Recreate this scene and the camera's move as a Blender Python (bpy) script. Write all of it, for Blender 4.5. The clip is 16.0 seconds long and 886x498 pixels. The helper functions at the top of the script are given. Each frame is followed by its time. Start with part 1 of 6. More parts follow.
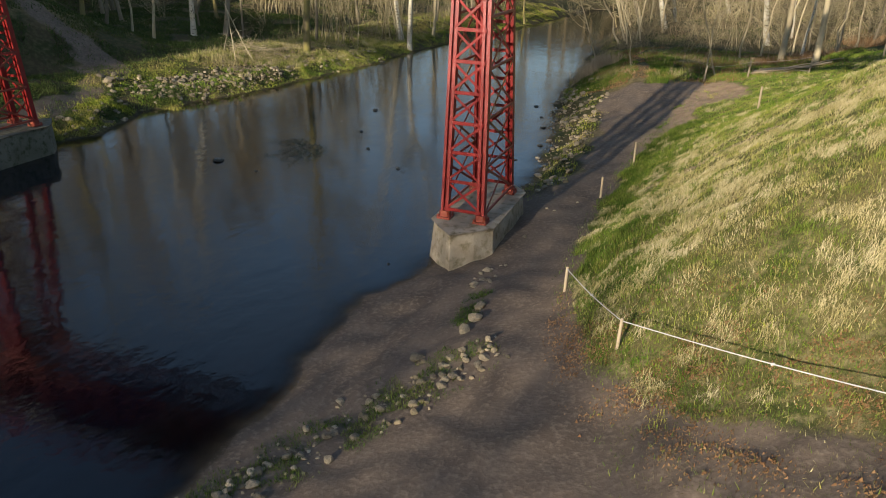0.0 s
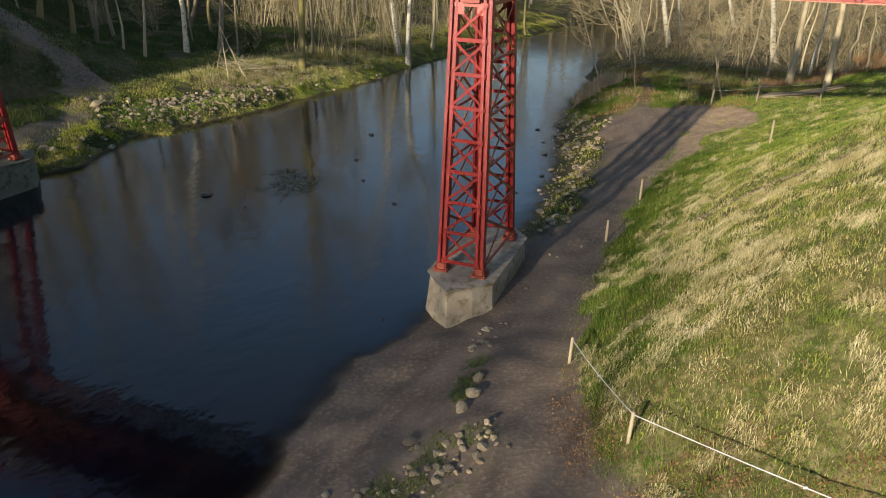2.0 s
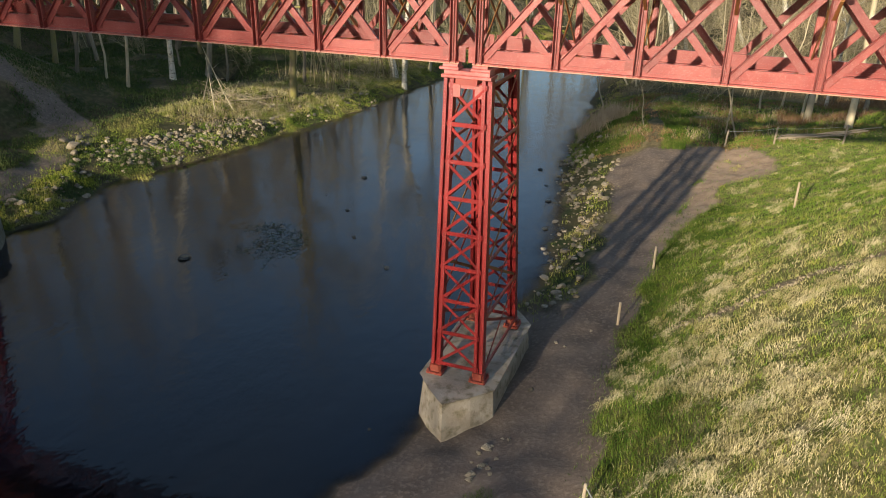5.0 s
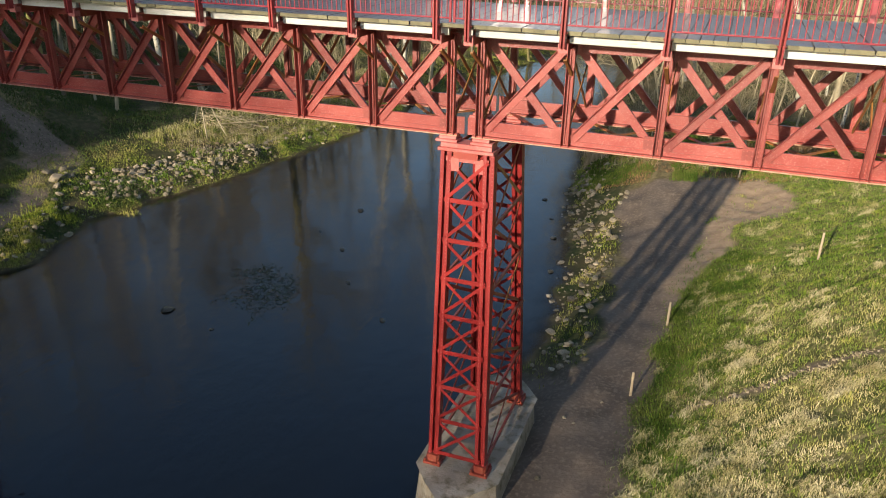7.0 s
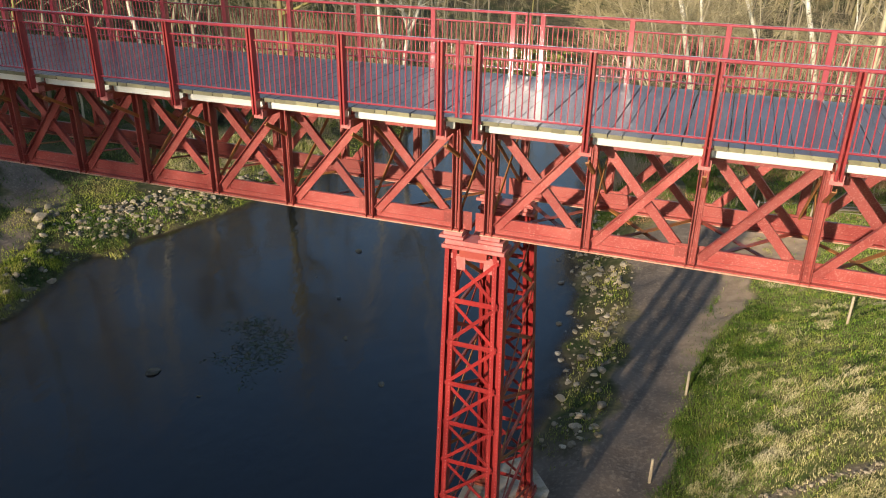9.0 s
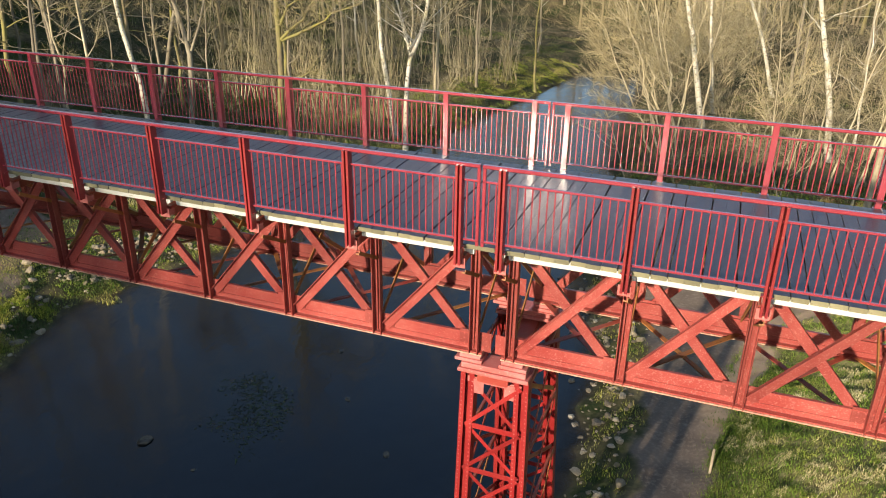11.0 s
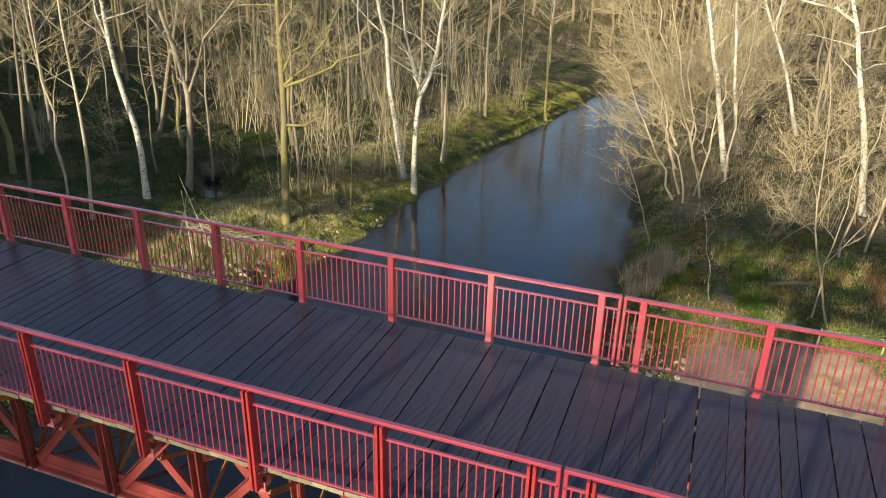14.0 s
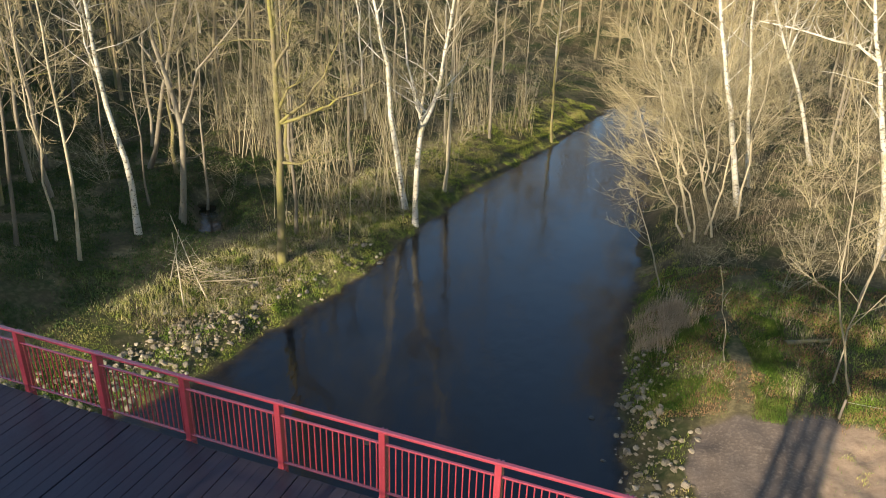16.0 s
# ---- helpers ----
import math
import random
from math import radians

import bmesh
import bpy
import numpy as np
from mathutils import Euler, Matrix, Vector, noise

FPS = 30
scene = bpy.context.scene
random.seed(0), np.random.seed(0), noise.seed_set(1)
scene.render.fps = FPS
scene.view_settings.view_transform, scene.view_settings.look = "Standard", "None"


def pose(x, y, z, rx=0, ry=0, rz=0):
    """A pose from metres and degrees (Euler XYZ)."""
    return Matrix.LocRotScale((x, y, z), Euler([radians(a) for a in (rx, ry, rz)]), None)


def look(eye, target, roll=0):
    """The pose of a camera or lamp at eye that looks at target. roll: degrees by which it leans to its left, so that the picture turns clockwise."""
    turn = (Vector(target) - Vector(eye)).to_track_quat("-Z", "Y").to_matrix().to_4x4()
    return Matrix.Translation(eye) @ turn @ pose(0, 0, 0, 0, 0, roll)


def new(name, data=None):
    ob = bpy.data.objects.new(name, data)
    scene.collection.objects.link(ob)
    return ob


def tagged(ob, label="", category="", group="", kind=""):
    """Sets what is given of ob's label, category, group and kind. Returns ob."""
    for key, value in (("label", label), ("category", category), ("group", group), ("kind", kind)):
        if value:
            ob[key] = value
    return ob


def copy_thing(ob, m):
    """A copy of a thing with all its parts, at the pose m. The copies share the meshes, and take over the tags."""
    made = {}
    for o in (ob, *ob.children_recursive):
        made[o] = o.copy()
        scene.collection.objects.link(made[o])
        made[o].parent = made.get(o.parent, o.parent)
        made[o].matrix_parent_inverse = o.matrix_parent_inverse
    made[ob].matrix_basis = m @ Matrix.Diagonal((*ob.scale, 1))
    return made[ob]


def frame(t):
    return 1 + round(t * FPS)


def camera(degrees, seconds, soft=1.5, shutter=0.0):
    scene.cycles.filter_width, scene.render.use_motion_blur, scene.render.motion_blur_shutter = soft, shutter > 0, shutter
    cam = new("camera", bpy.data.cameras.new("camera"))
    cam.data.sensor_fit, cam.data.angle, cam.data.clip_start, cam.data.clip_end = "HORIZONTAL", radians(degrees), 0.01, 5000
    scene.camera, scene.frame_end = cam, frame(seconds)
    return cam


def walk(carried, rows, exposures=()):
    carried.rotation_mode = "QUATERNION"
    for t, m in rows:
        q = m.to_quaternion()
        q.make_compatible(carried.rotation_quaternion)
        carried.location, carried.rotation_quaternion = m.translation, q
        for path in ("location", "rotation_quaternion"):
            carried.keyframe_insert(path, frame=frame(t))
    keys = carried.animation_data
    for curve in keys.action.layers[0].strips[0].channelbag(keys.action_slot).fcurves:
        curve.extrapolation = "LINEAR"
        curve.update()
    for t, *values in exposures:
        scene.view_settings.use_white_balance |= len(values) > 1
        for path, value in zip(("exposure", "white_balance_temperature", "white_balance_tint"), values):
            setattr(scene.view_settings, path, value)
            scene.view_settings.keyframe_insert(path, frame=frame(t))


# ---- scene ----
# Camera: t, x, y, z, yaw, pitch, roll (metres and degrees), a slow rise towards and over the bridge.
cam = camera(60.8, 16.0, 1.05)
ROWS = [
    (0.0, -0.278, -0.366, 9.170, 20.162, -23.097, 1.492),
    (0.5, -0.408, 0.044, 9.399, 20.171, -23.110, 1.482),
    (1.0, -0.530, 0.445, 9.620, 20.187, -23.128, 1.479),
    (1.5, -0.663, 0.864, 9.850, 20.190, -23.136, 1.462),
    (2.0, -0.822, 1.305, 10.088, 20.198, -23.133, 1.436),
    (2.5, -0.992, 1.747, 10.321, 20.201, -23.143, 1.408),
    (3.0, -1.147, 2.190, 10.564, 20.176, -23.152, 1.376),
    (3.5, -1.290, 2.655, 10.808, 20.132, -23.166, 1.351),
    (4.0, -1.446, 3.151, 11.059, 20.142, -23.213, 1.323),
    (4.5, -1.622, 3.682, 11.321, 20.174, -23.289, 1.282),
    (5.0, -1.795, 4.225, 11.590, 20.243, -23.376, 1.232),
    (5.5, -1.969, 4.772, 11.861, 20.325, -23.470, 1.174),
    (6.0, -2.148, 5.318, 12.136, 20.394, -23.562, 1.112),
    (6.5, -2.335, 5.856, 12.410, 20.425, -23.642, 1.054),
    (7.0, -2.519, 6.383, 12.669, 20.434, -23.699, 0.986),
    (7.5, -2.721, 6.898, 12.925, 20.424, -23.725, 0.914),
    (8.0, -2.920, 7.403, 13.195, 20.392, -23.755, 0.865),
    (8.5, -3.147, 7.911, 13.489, 20.393, -23.748, 0.866),
    (9.0, -3.391, 8.402, 13.800, 20.439, -23.737, 0.893),
    (9.5, -3.616, 8.860, 14.111, 20.439, -23.774, 0.866),
    (10.0, -3.848, 9.299, 14.432, 20.430, -23.823, 0.847),
    (10.5, -4.093, 9.731, 14.759, 20.414, -23.872, 0.839),
    (11.0, -4.357, 10.165, 15.091, 20.398, -23.913, 0.847),
    (11.5, -4.641, 10.614, 15.421, 20.386, -23.932, 0.873),
    (12.0, -4.954, 11.081, 15.769, 20.370, -23.966, 0.885),
    (12.5, -5.285, 11.568, 16.108, 20.347, -23.999, 0.945),
    (13.0, -5.619, 12.090, 16.431, 20.324, -24.047, 1.041),
    (13.5, -5.946, 12.628, 16.747, 20.316, -24.087, 1.140),
    (14.0, -6.248, 13.160, 17.066, 20.338, -24.106, 1.224),
    (14.5, -6.505, 13.677, 17.401, 20.377, -24.142, 1.309),
    (15.0, -6.745, 14.228, 17.786, 20.437, -24.196, 1.397),
    (15.5, -6.955, 14.827, 18.187, 20.470, -24.263, 1.488),
    (16.0, -7.131, 15.450, 18.615, 20.528, -24.376, 1.567),
]
walk(cam, [(t, pose(x, y, z, 0, 0, yaw) @ pose(0, 0, 0, 90 + pitch, 0, 0) @ pose(0, 0, 0, 0, 0, roll)) for t, x, y, z, yaw, pitch, roll in ROWS],
     [(0.0, 0.42), (3.5, 0.57), (7.5, 0.7), (12.5, 0.94), (16.0, 1.0)])

# ---- world, sun, exposure ----
SUN_AZ, SUN_EL = 193.3, 14.8  # degrees clockwise from +y, degrees over the horizon
world = bpy.data.worlds.new("sky")
scene.world = world
world.use_nodes = True
wn = world.node_tree
sky = wn.nodes.new("ShaderNodeTexSky")
sky.sky_type, sky.sun_disc = "NISHITA", False
sky.dust_density, sky.ozone_density = 0.6, 1.6
sky.sun_elevation, sky.sun_rotation = radians(SUN_EL), radians(SUN_AZ)
wn.links.new(sky.outputs[0], wn.nodes["Background"].inputs[0])
wn.nodes["Background"].inputs[1].default_value = 0.135
sun = new("sun", bpy.data.lights.new("sun", "SUN"))
sun.data.energy, sun.data.angle, sun.data.color = 5.0, radians(0.9), (1.0, 0.87, 0.69)
sun_from = Vector((math.sin(radians(SUN_AZ)) * math.cos(radians(SUN_EL)), math.cos(radians(SUN_AZ)) * math.cos(radians(SUN_EL)), math.sin(radians(SUN_EL))))
sun.matrix_world = look(sun_from * 100, (0, 0, 0))

# ---- materials ----


def surface(name, rough=0.7, metal=0.0, spec=0.5):
    """An empty principled material and its node tree."""
    m = bpy.data.materials.new(name)
    m.use_nodes = True
    nt = m.node_tree
    b = nt.nodes["Principled BSDF"]
    b.inputs["Roughness"].default_value = rough
    b.inputs["Metallic"].default_value = metal
    b.inputs["Specular IOR Level"].default_value = spec
    return m, nt, b


def coords(nt, where, stretch=(1, 1, 1)):
    if where == "world":
        out = nt.nodes.new("ShaderNodeNewGeometry").outputs["Position"]
    else:
        out = nt.nodes.new("ShaderNodeTexCoord").outputs["Object"]
    mp = nt.nodes.new("ShaderNodeMapping")
    mp.inputs["Scale"].default_value = stretch
    nt.links.new(out, mp.inputs[0])
    return mp.outputs[0]


def noise_of(nt, vec, scale, detail=4.0, lo=0.4, hi=0.6, rough=0.55):
    """Noise spread from 0 at lo to 1 at hi."""
    n = nt.nodes.new("ShaderNodeTexNoise")
    n.inputs["Scale"].default_value, n.inputs["Detail"].default_value, n.inputs["Roughness"].default_value = scale, detail, rough
    nt.links.new(vec, n.inputs["Vector"])
    r = nt.nodes.new("ShaderNodeMapRange")
    r.inputs["From Min"].default_value, r.inputs["From Max"].default_value = lo, hi
    nt.links.new(n.outputs["Fac"], r.inputs["Value"])
    return r.outputs["Result"]


def blend(nt, fac, a, b, how="MIX"):
    x = nt.nodes.new("ShaderNodeMix")
    x.data_type, x.blend_type = "RGBA", how
    for socket, value in ((x.inputs["Factor"], fac), (x.inputs[6], a), (x.inputs[7], b)):
        if isinstance(value, bpy.types.NodeSocket):
            nt.links.new(value, socket)
        elif isinstance(value, tuple):
            socket.default_value = (*value, 1.0)
        else:
            socket.default_value = value
    return x.outputs[2]


def scaled(nt, value, k, add=0.0):
    x = nt.nodes.new("ShaderNodeMath")
    x.operation = "MULTIPLY_ADD"
    nt.links.new(value, x.inputs[0])
    x.inputs[1].default_value, x.inputs[2].default_value = k, add
    return x.outputs[0]


def bumped(nt, b, height, strength, distance=0.02):
    x = nt.nodes.new("ShaderNodeBump")
    x.inputs["Strength"].default_value, x.inputs["Distance"].default_value = strength, distance
    nt.links.new(height, x.inputs["Height"])
    nt.links.new(x.outputs[0], b.inputs["Normal"])


def simple(name, base, second, third, fine=9.0, coarse=1.2, rough=0.7, metal=0.0, spec=0.5, bump=0.25, where="object", stretch=(1, 1, 1), vary=0.25, worn=(0.6, 0.75)):
    """Base colour with a coarse second tone, fine specks of a third, relief, and a shift from object to object."""
    m, nt, b = surface(name, rough, metal, spec)
    v = coords(nt, where, stretch)
    c = blend(nt, noise_of(nt, v, coarse, 5, 0.35, 0.7), base, second)
    fine_noise = noise_of(nt, v, fine, 6, *worn)
    c = blend(nt, fine_noise, c, third)
    info = nt.nodes.new("ShaderNodeObjectInfo")
    c = blend(nt, 1.0, c, blend(nt, info.outputs["Random"], (1 - vary,) * 3, (1 + vary,) * 3), "MULTIPLY")
    nt.links.new(c, b.inputs["Base Color"])
    nt.links.new(scaled(nt, fine_noise, 0.25, rough - 0.08), b.inputs["Roughness"])
    bumped(nt, b, noise_of(nt, v, fine * 2.5, 5, 0.2, 0.8), bump)
    return m


RED = simple("weathered_red_paint", (0.2, 0.025, 0.02), (0.285, 0.058, 0.045), (0.42, 0.21, 0.165), 55, 1.6, 0.42, bump=0.2, vary=0.2, worn=(0.55, 0.76))
TOWER_RED = simple("deep_red_paint", (0.2, 0.011, 0.011), (0.26, 0.022, 0.019), (0.34, 0.1, 0.08), 50, 1.3, 0.42, spec=0.35, bump=0.15, vary=0.2, worn=(0.6, 0.8))
RED_DARK = simple("rusty_red_paint", (0.24, 0.027, 0.02), (0.3, 0.075, 0.04), (0.3, 0.14, 0.06), 14, 1.1, 0.5, bump=0.2, vary=0.12, worn=(0.55, 0.75))
RAIL = simple("rail_red_paint", (0.255, 0.026, 0.037), (0.295, 0.038, 0.05), (0.34, 0.08, 0.09), 40, 2.0, 0.3, spec=1.0, bump=0.04, vary=0.05, worn=(0.65, 0.85))
RAIL.node_tree.nodes["Principled BSDF"].inputs["Coat Weight"].default_value = 0.8
RAIL.node_tree.nodes["Principled BSDF"].inputs["Coat Roughness"].default_value = 0.16
# rail red darkened to carry the shade on the near railing's posts
POST_RED_SHADED = simple("shade_darkened_post_red", (0.2, 0.017, 0.02), (0.26, 0.03, 0.028), (0.3, 0.12, 0.06), 18, 2.0, 0.4, bump=0.1, vary=0.15, worn=(0.6, 0.8))
PALE = simple("chalky_pink_paint", (0.4, 0.085, 0.07), (0.48, 0.17, 0.15), (0.55, 0.3, 0.26), 30, 3.0, 0.55, bump=0.15, vary=0.05)
FLANGE = simple("tan_weathered_paint", (0.4, 0.16, 0.11), (0.42, 0.24, 0.15), (0.5, 0.36, 0.25), 22, 3.0, 0.65, bump=0.3, vary=0.05, worn=(0.5, 0.7))
RUST = simple("ochre_rusted_steel", (0.33, 0.15, 0.035), (0.3, 0.09, 0.03), (0.12, 0.045, 0.02), 18, 2.5, 0.7, bump=0.3)
PLANK = simple("wet_dark_plank", (0.029, 0.026, 0.031), (0.042, 0.036, 0.045), (0.018, 0.015, 0.019), 14, 1.6, 0.36, spec=0.32, bump=0.08, stretch=(6, 0.6, 1), vary=0.12)
PLANK.node_tree.nodes["Principled BSDF"].inputs["Specular Tint"].default_value = (0.88, 0.78, 1.0, 1.0)
PLANK_END = simple("mossy_plank_end", (0.2, 0.18, 0.1), (0.13, 0.115, 0.06), (0.08, 0.07, 0.04), 20, 4, 0.85, bump=0.3, vary=0.3)
FASCIA = simple("pale_edge_timber", (0.6, 0.6, 0.56), (0.5, 0.49, 0.43), (0.3, 0.28, 0.13), 9, 1.4, 0.75, bump=0.3, stretch=(0.5, 3, 3), vary=0.1)
CONCRETE = simple("old_concrete", (0.43, 0.365, 0.275), (0.27, 0.21, 0.14), (0.15, 0.125, 0.06), 4, 1.4, 0.85, bump=0.5, vary=0.05, worn=(0.5, 0.72))
STONE = simple("field_stone", (0.3, 0.245, 0.165), (0.21, 0.17, 0.115), (0.11, 0.1, 0.06), 9, 1.5, 0.85, bump=0.6, vary=0.4, worn=(0.52, 0.75))
POSTWOOD = simple("bleached_post_wood", (0.42, 0.34, 0.23), (0.32, 0.25, 0.17), (0.18, 0.13, 0.09), 20, 3, 0.85, bump=0.4, stretch=(1, 1, 0.2))
ROPE = simple("white_rope", (0.72, 0.7, 0.68), (0.6, 0.58, 0.55), (0.45, 0.42, 0.4), 40, 6, 0.8, bump=0.3)
BARK = simple("grey_brown_bark", (0.16, 0.13, 0.085), (0.27, 0.23, 0.155), (0.08, 0.062, 0.038), 11, 1.2, 0.9, bump=0.7, stretch=(1, 1, 0.35), vary=0.3)
MOSSY = simple("mossy_bark", (0.17, 0.135, 0.075), (0.25, 0.225, 0.045), (0.08, 0.068, 0.04), 9, 1.6, 0.95, bump=0.7, stretch=(1, 1, 0.4), vary=0.15)
BIRCH = simple("white_birch_bark", (0.6, 0.55, 0.46), (0.4, 0.36, 0.22), (0.11, 0.09, 0.06), 6, 0.9, 0.8, bump=0.4, stretch=(1, 1, 1.5), vary=0.12, worn=(0.54, 0.64))
FAR_BARK = simple("dull_woods_bark", (0.165, 0.128, 0.068), (0.24, 0.19, 0.1), (0.095, 0.072, 0.036), 3, 0.2, 0.9, bump=0.0, where="world")
MOSSY_CONCRETE = simple("mossy_concrete", (0.17, 0.155, 0.115), (0.1, 0.095, 0.06), (0.05, 0.06, 0.025), 5, 0.9, 0.85, bump=0.5, vary=0.05, worn=(0.5, 0.7))
TWIG = simple("pale_twigs", (0.26, 0.205, 0.1), (0.38, 0.315, 0.16), (0.14, 0.105, 0.05), 8, 0.7, 0.9, bump=0.0, vary=0.3)
STEM = simple("pale_sapling_stem", (0.46, 0.39, 0.25), (0.28, 0.225, 0.13), (0.2, 0.17, 0.08), 8, 1.0, 0.9, bump=0.2, vary=0.25)


def by_island(name, colours, patch_scale, patch_shift=0.3, rough=0.85):
    """Blades and stems whose colour runs over a ramp, from piece to piece and patch to patch."""
    m, nt, b = surface(name, rough, 0.0, 0.2)
    geo = nt.nodes.new("ShaderNodeNewGeometry")
    patch = noise_of(nt, coords(nt, "world"), patch_scale, 4, 0.35, 0.65)
    mixed = nt.nodes.new("ShaderNodeMath")
    mixed.operation = "ADD"
    nt.links.new(scaled(nt, geo.outputs["Random Per Island"], 1 - patch_shift), mixed.inputs[0])
    nt.links.new(scaled(nt, patch, patch_shift), mixed.inputs[1])
    ramp = nt.nodes.new("ShaderNodeValToRGB")
    ramp.color_ramp.elements[0].color, ramp.color_ramp.elements[1].color = (*colours[0], 1), (*colours[-1], 1)
    for n, c in enumerate(colours[1:-1]):
        ramp.color_ramp.elements.new((n + 1) / (len(colours) - 1)).color = (*c, 1)
    nt.links.new(mixed.outputs[0], ramp.inputs[0])
    nt.links.new(ramp.outputs[0], b.inputs["Base Color"])
    return m


HILL_GRASS = by_island("hill_grass", [(0.09, 0.15, 0.02), (0.18, 0.22, 0.04), (0.33, 0.3, 0.1), (0.48, 0.42, 0.21), (0.57, 0.5, 0.31)], 1.3, 0.75)
TUSSOCK = by_island("straw_tussock", [(0.26, 0.23, 0.08), (0.42, 0.36, 0.17), (0.53, 0.46, 0.25), (0.62, 0.54, 0.34)], 1.2, 0.65)
MEADOW = by_island("meadow_grass", [(0.065, 0.125, 0.012), (0.115, 0.19, 0.02), (0.19, 0.24, 0.035), (0.32, 0.31, 0.09)], 1.4, 0.65)
BANK_GRASS = by_island("bank_grass", [(0.1, 0.16, 0.015), (0.19, 0.25, 0.025), (0.32, 0.33, 0.05), (0.45, 0.39, 0.13), (0.4, 0.29, 0.11)], 0.6, 0.5)
BRUSH = by_island("dry_brush", [(0.09, 0.065, 0.04), (0.17, 0.13, 0.08), (0.34, 0.27, 0.17), (0.22, 0.19, 0.07)], 0.4, 0.3)
# ivy greens kept dark: part of the bank's shade is in this colour
SHADED_IVY = by_island("shade_dark_ivy", [(0.034, 0.058, 0.016), (0.066, 0.1, 0.025), (0.12, 0.13, 0.04)], 0.5, 0.4)
LEAF = by_island("fallen_leaves", [(0.12, 0.06, 0.03), (0.23, 0.13, 0.06), (0.33, 0.21, 0.11)], 1.5, 0.3)
FLOOR_GREEN = by_island("woodland_floor_green", [(0.042, 0.07, 0.012), (0.085, 0.13, 0.02), (0.16, 0.18, 0.035), (0.26, 0.19, 0.08)], 0.7, 0.55)
DEAD_STRAW = by_island("dead_straw", [(0.26, 0.185, 0.11), (0.42, 0.32, 0.2), (0.58, 0.46, 0.31)], 1.5, 0.3)
FRESH = by_island("fresh_bank_green", [(0.06, 0.11, 0.012), (0.12, 0.2, 0.02), (0.21, 0.28, 0.04), (0.3, 0.3, 0.08)], 1.1, 0.6)
NEAR_TURF = by_island("thin_mixed_turf", [(0.045, 0.07, 0.012), (0.1, 0.115, 0.025), (0.17, 0.14, 0.055), (0.27, 0.225, 0.11)], 1.9, 0.6)
# greens set darker: the shade on the slope's foot is in the colour
FOOT_GREEN = by_island("shade_deepened_green", [(0.03, 0.07, 0.008), (0.058, 0.105, 0.012), (0.1, 0.14, 0.022), (0.18, 0.165, 0.05)], 1.2, 0.6)


def ground_material():
    m, nt, b = surface("ground_soil_and_turf", 0.95, 0.0, 0.2)
    v = coords(nt, "world")
    kind = nt.nodes.new("ShaderNodeAttribute")
    kind.attribute_name = "cover"
    sep = nt.nodes.new("ShaderNodeSeparateColor")
    nt.links.new(kind.outputs["Color"], sep.inputs[0])
    turf = blend(nt, noise_of(nt, v, 0.9, 6, 0.38, 0.62), (0.06, 0.085, 0.018), (0.17, 0.145, 0.06))
    turf = blend(nt, noise_of(nt, v, 3.5, 6, 0.48, 0.66), turf, (0.3, 0.255, 0.125))
    turf = blend(nt, noise_of(nt, v, 11, 6, 0.5, 0.68), turf, (0.07, 0.09, 0.02))
    turf = blend(nt, noise_of(nt, v, 38, 4, 0.5, 0.7), turf, (0.1, 0.075, 0.04))
    wood = blend(nt, noise_of(nt, v, 0.45, 5, 0.4, 0.62), (0.03, 0.045, 0.011), (0.07, 0.055, 0.028))
    wood = blend(nt, noise_of(nt, v, 4, 5, 0.45, 0.7), wood, (0.1, 0.085, 0.04))
    dirt = blend(nt, noise_of(nt, v, 0.8, 6, 0.35, 0.68), (0.178, 0.135, 0.101), (0.118, 0.09, 0.068))
    dirt = blend(nt, noise_of(nt, v, 9, 6, 0.5, 0.72), dirt, (0.237, 0.183, 0.137))
    straw = blend(nt, noise_of(nt, v, 5, 5, 0.4, 0.7), (0.12, 0.095, 0.045), (0.24, 0.19, 0.09))
    wood = blend(nt, noise_of(nt, v, 0.3, 5, 0.5, 0.62), wood, straw)
    dirt = blend(nt, kind.outputs["Alpha"], dirt, blend(nt, noise_of(nt, v, 3, 6, 0.4, 0.7), (0.36, 0.255, 0.165), (0.26, 0.178, 0.114)))
    c = blend(nt, sep.outputs[0], wood, turf)
    edge = nt.nodes.new("ShaderNodeMath")
    edge.operation, edge.use_clamp = "MULTIPLY_ADD", True
    nt.links.new(noise_of(nt, v, 2.2, 6, 0.3, 0.7), edge.inputs[0])
    edge.inputs[1].default_value = 0.9
    nt.links.new(scaled(nt, sep.outputs[1], 1.9, -0.95), edge.inputs[2])
    c = blend(nt, edge.outputs[0], c, dirt)
    bed = blend(nt, noise_of(nt, v, 1.5, 6, 0.4, 0.65), (0.1, 0.075, 0.045), (0.05, 0.04, 0.025))
    c = blend(nt, sep.outputs[2], c, bed)
    nt.links.new(c, b.inputs["Base Color"])
    bumped(nt, b, noise_of(nt, v, 9, 8, 0.2, 0.8), 0.4, 0.03)
    return m


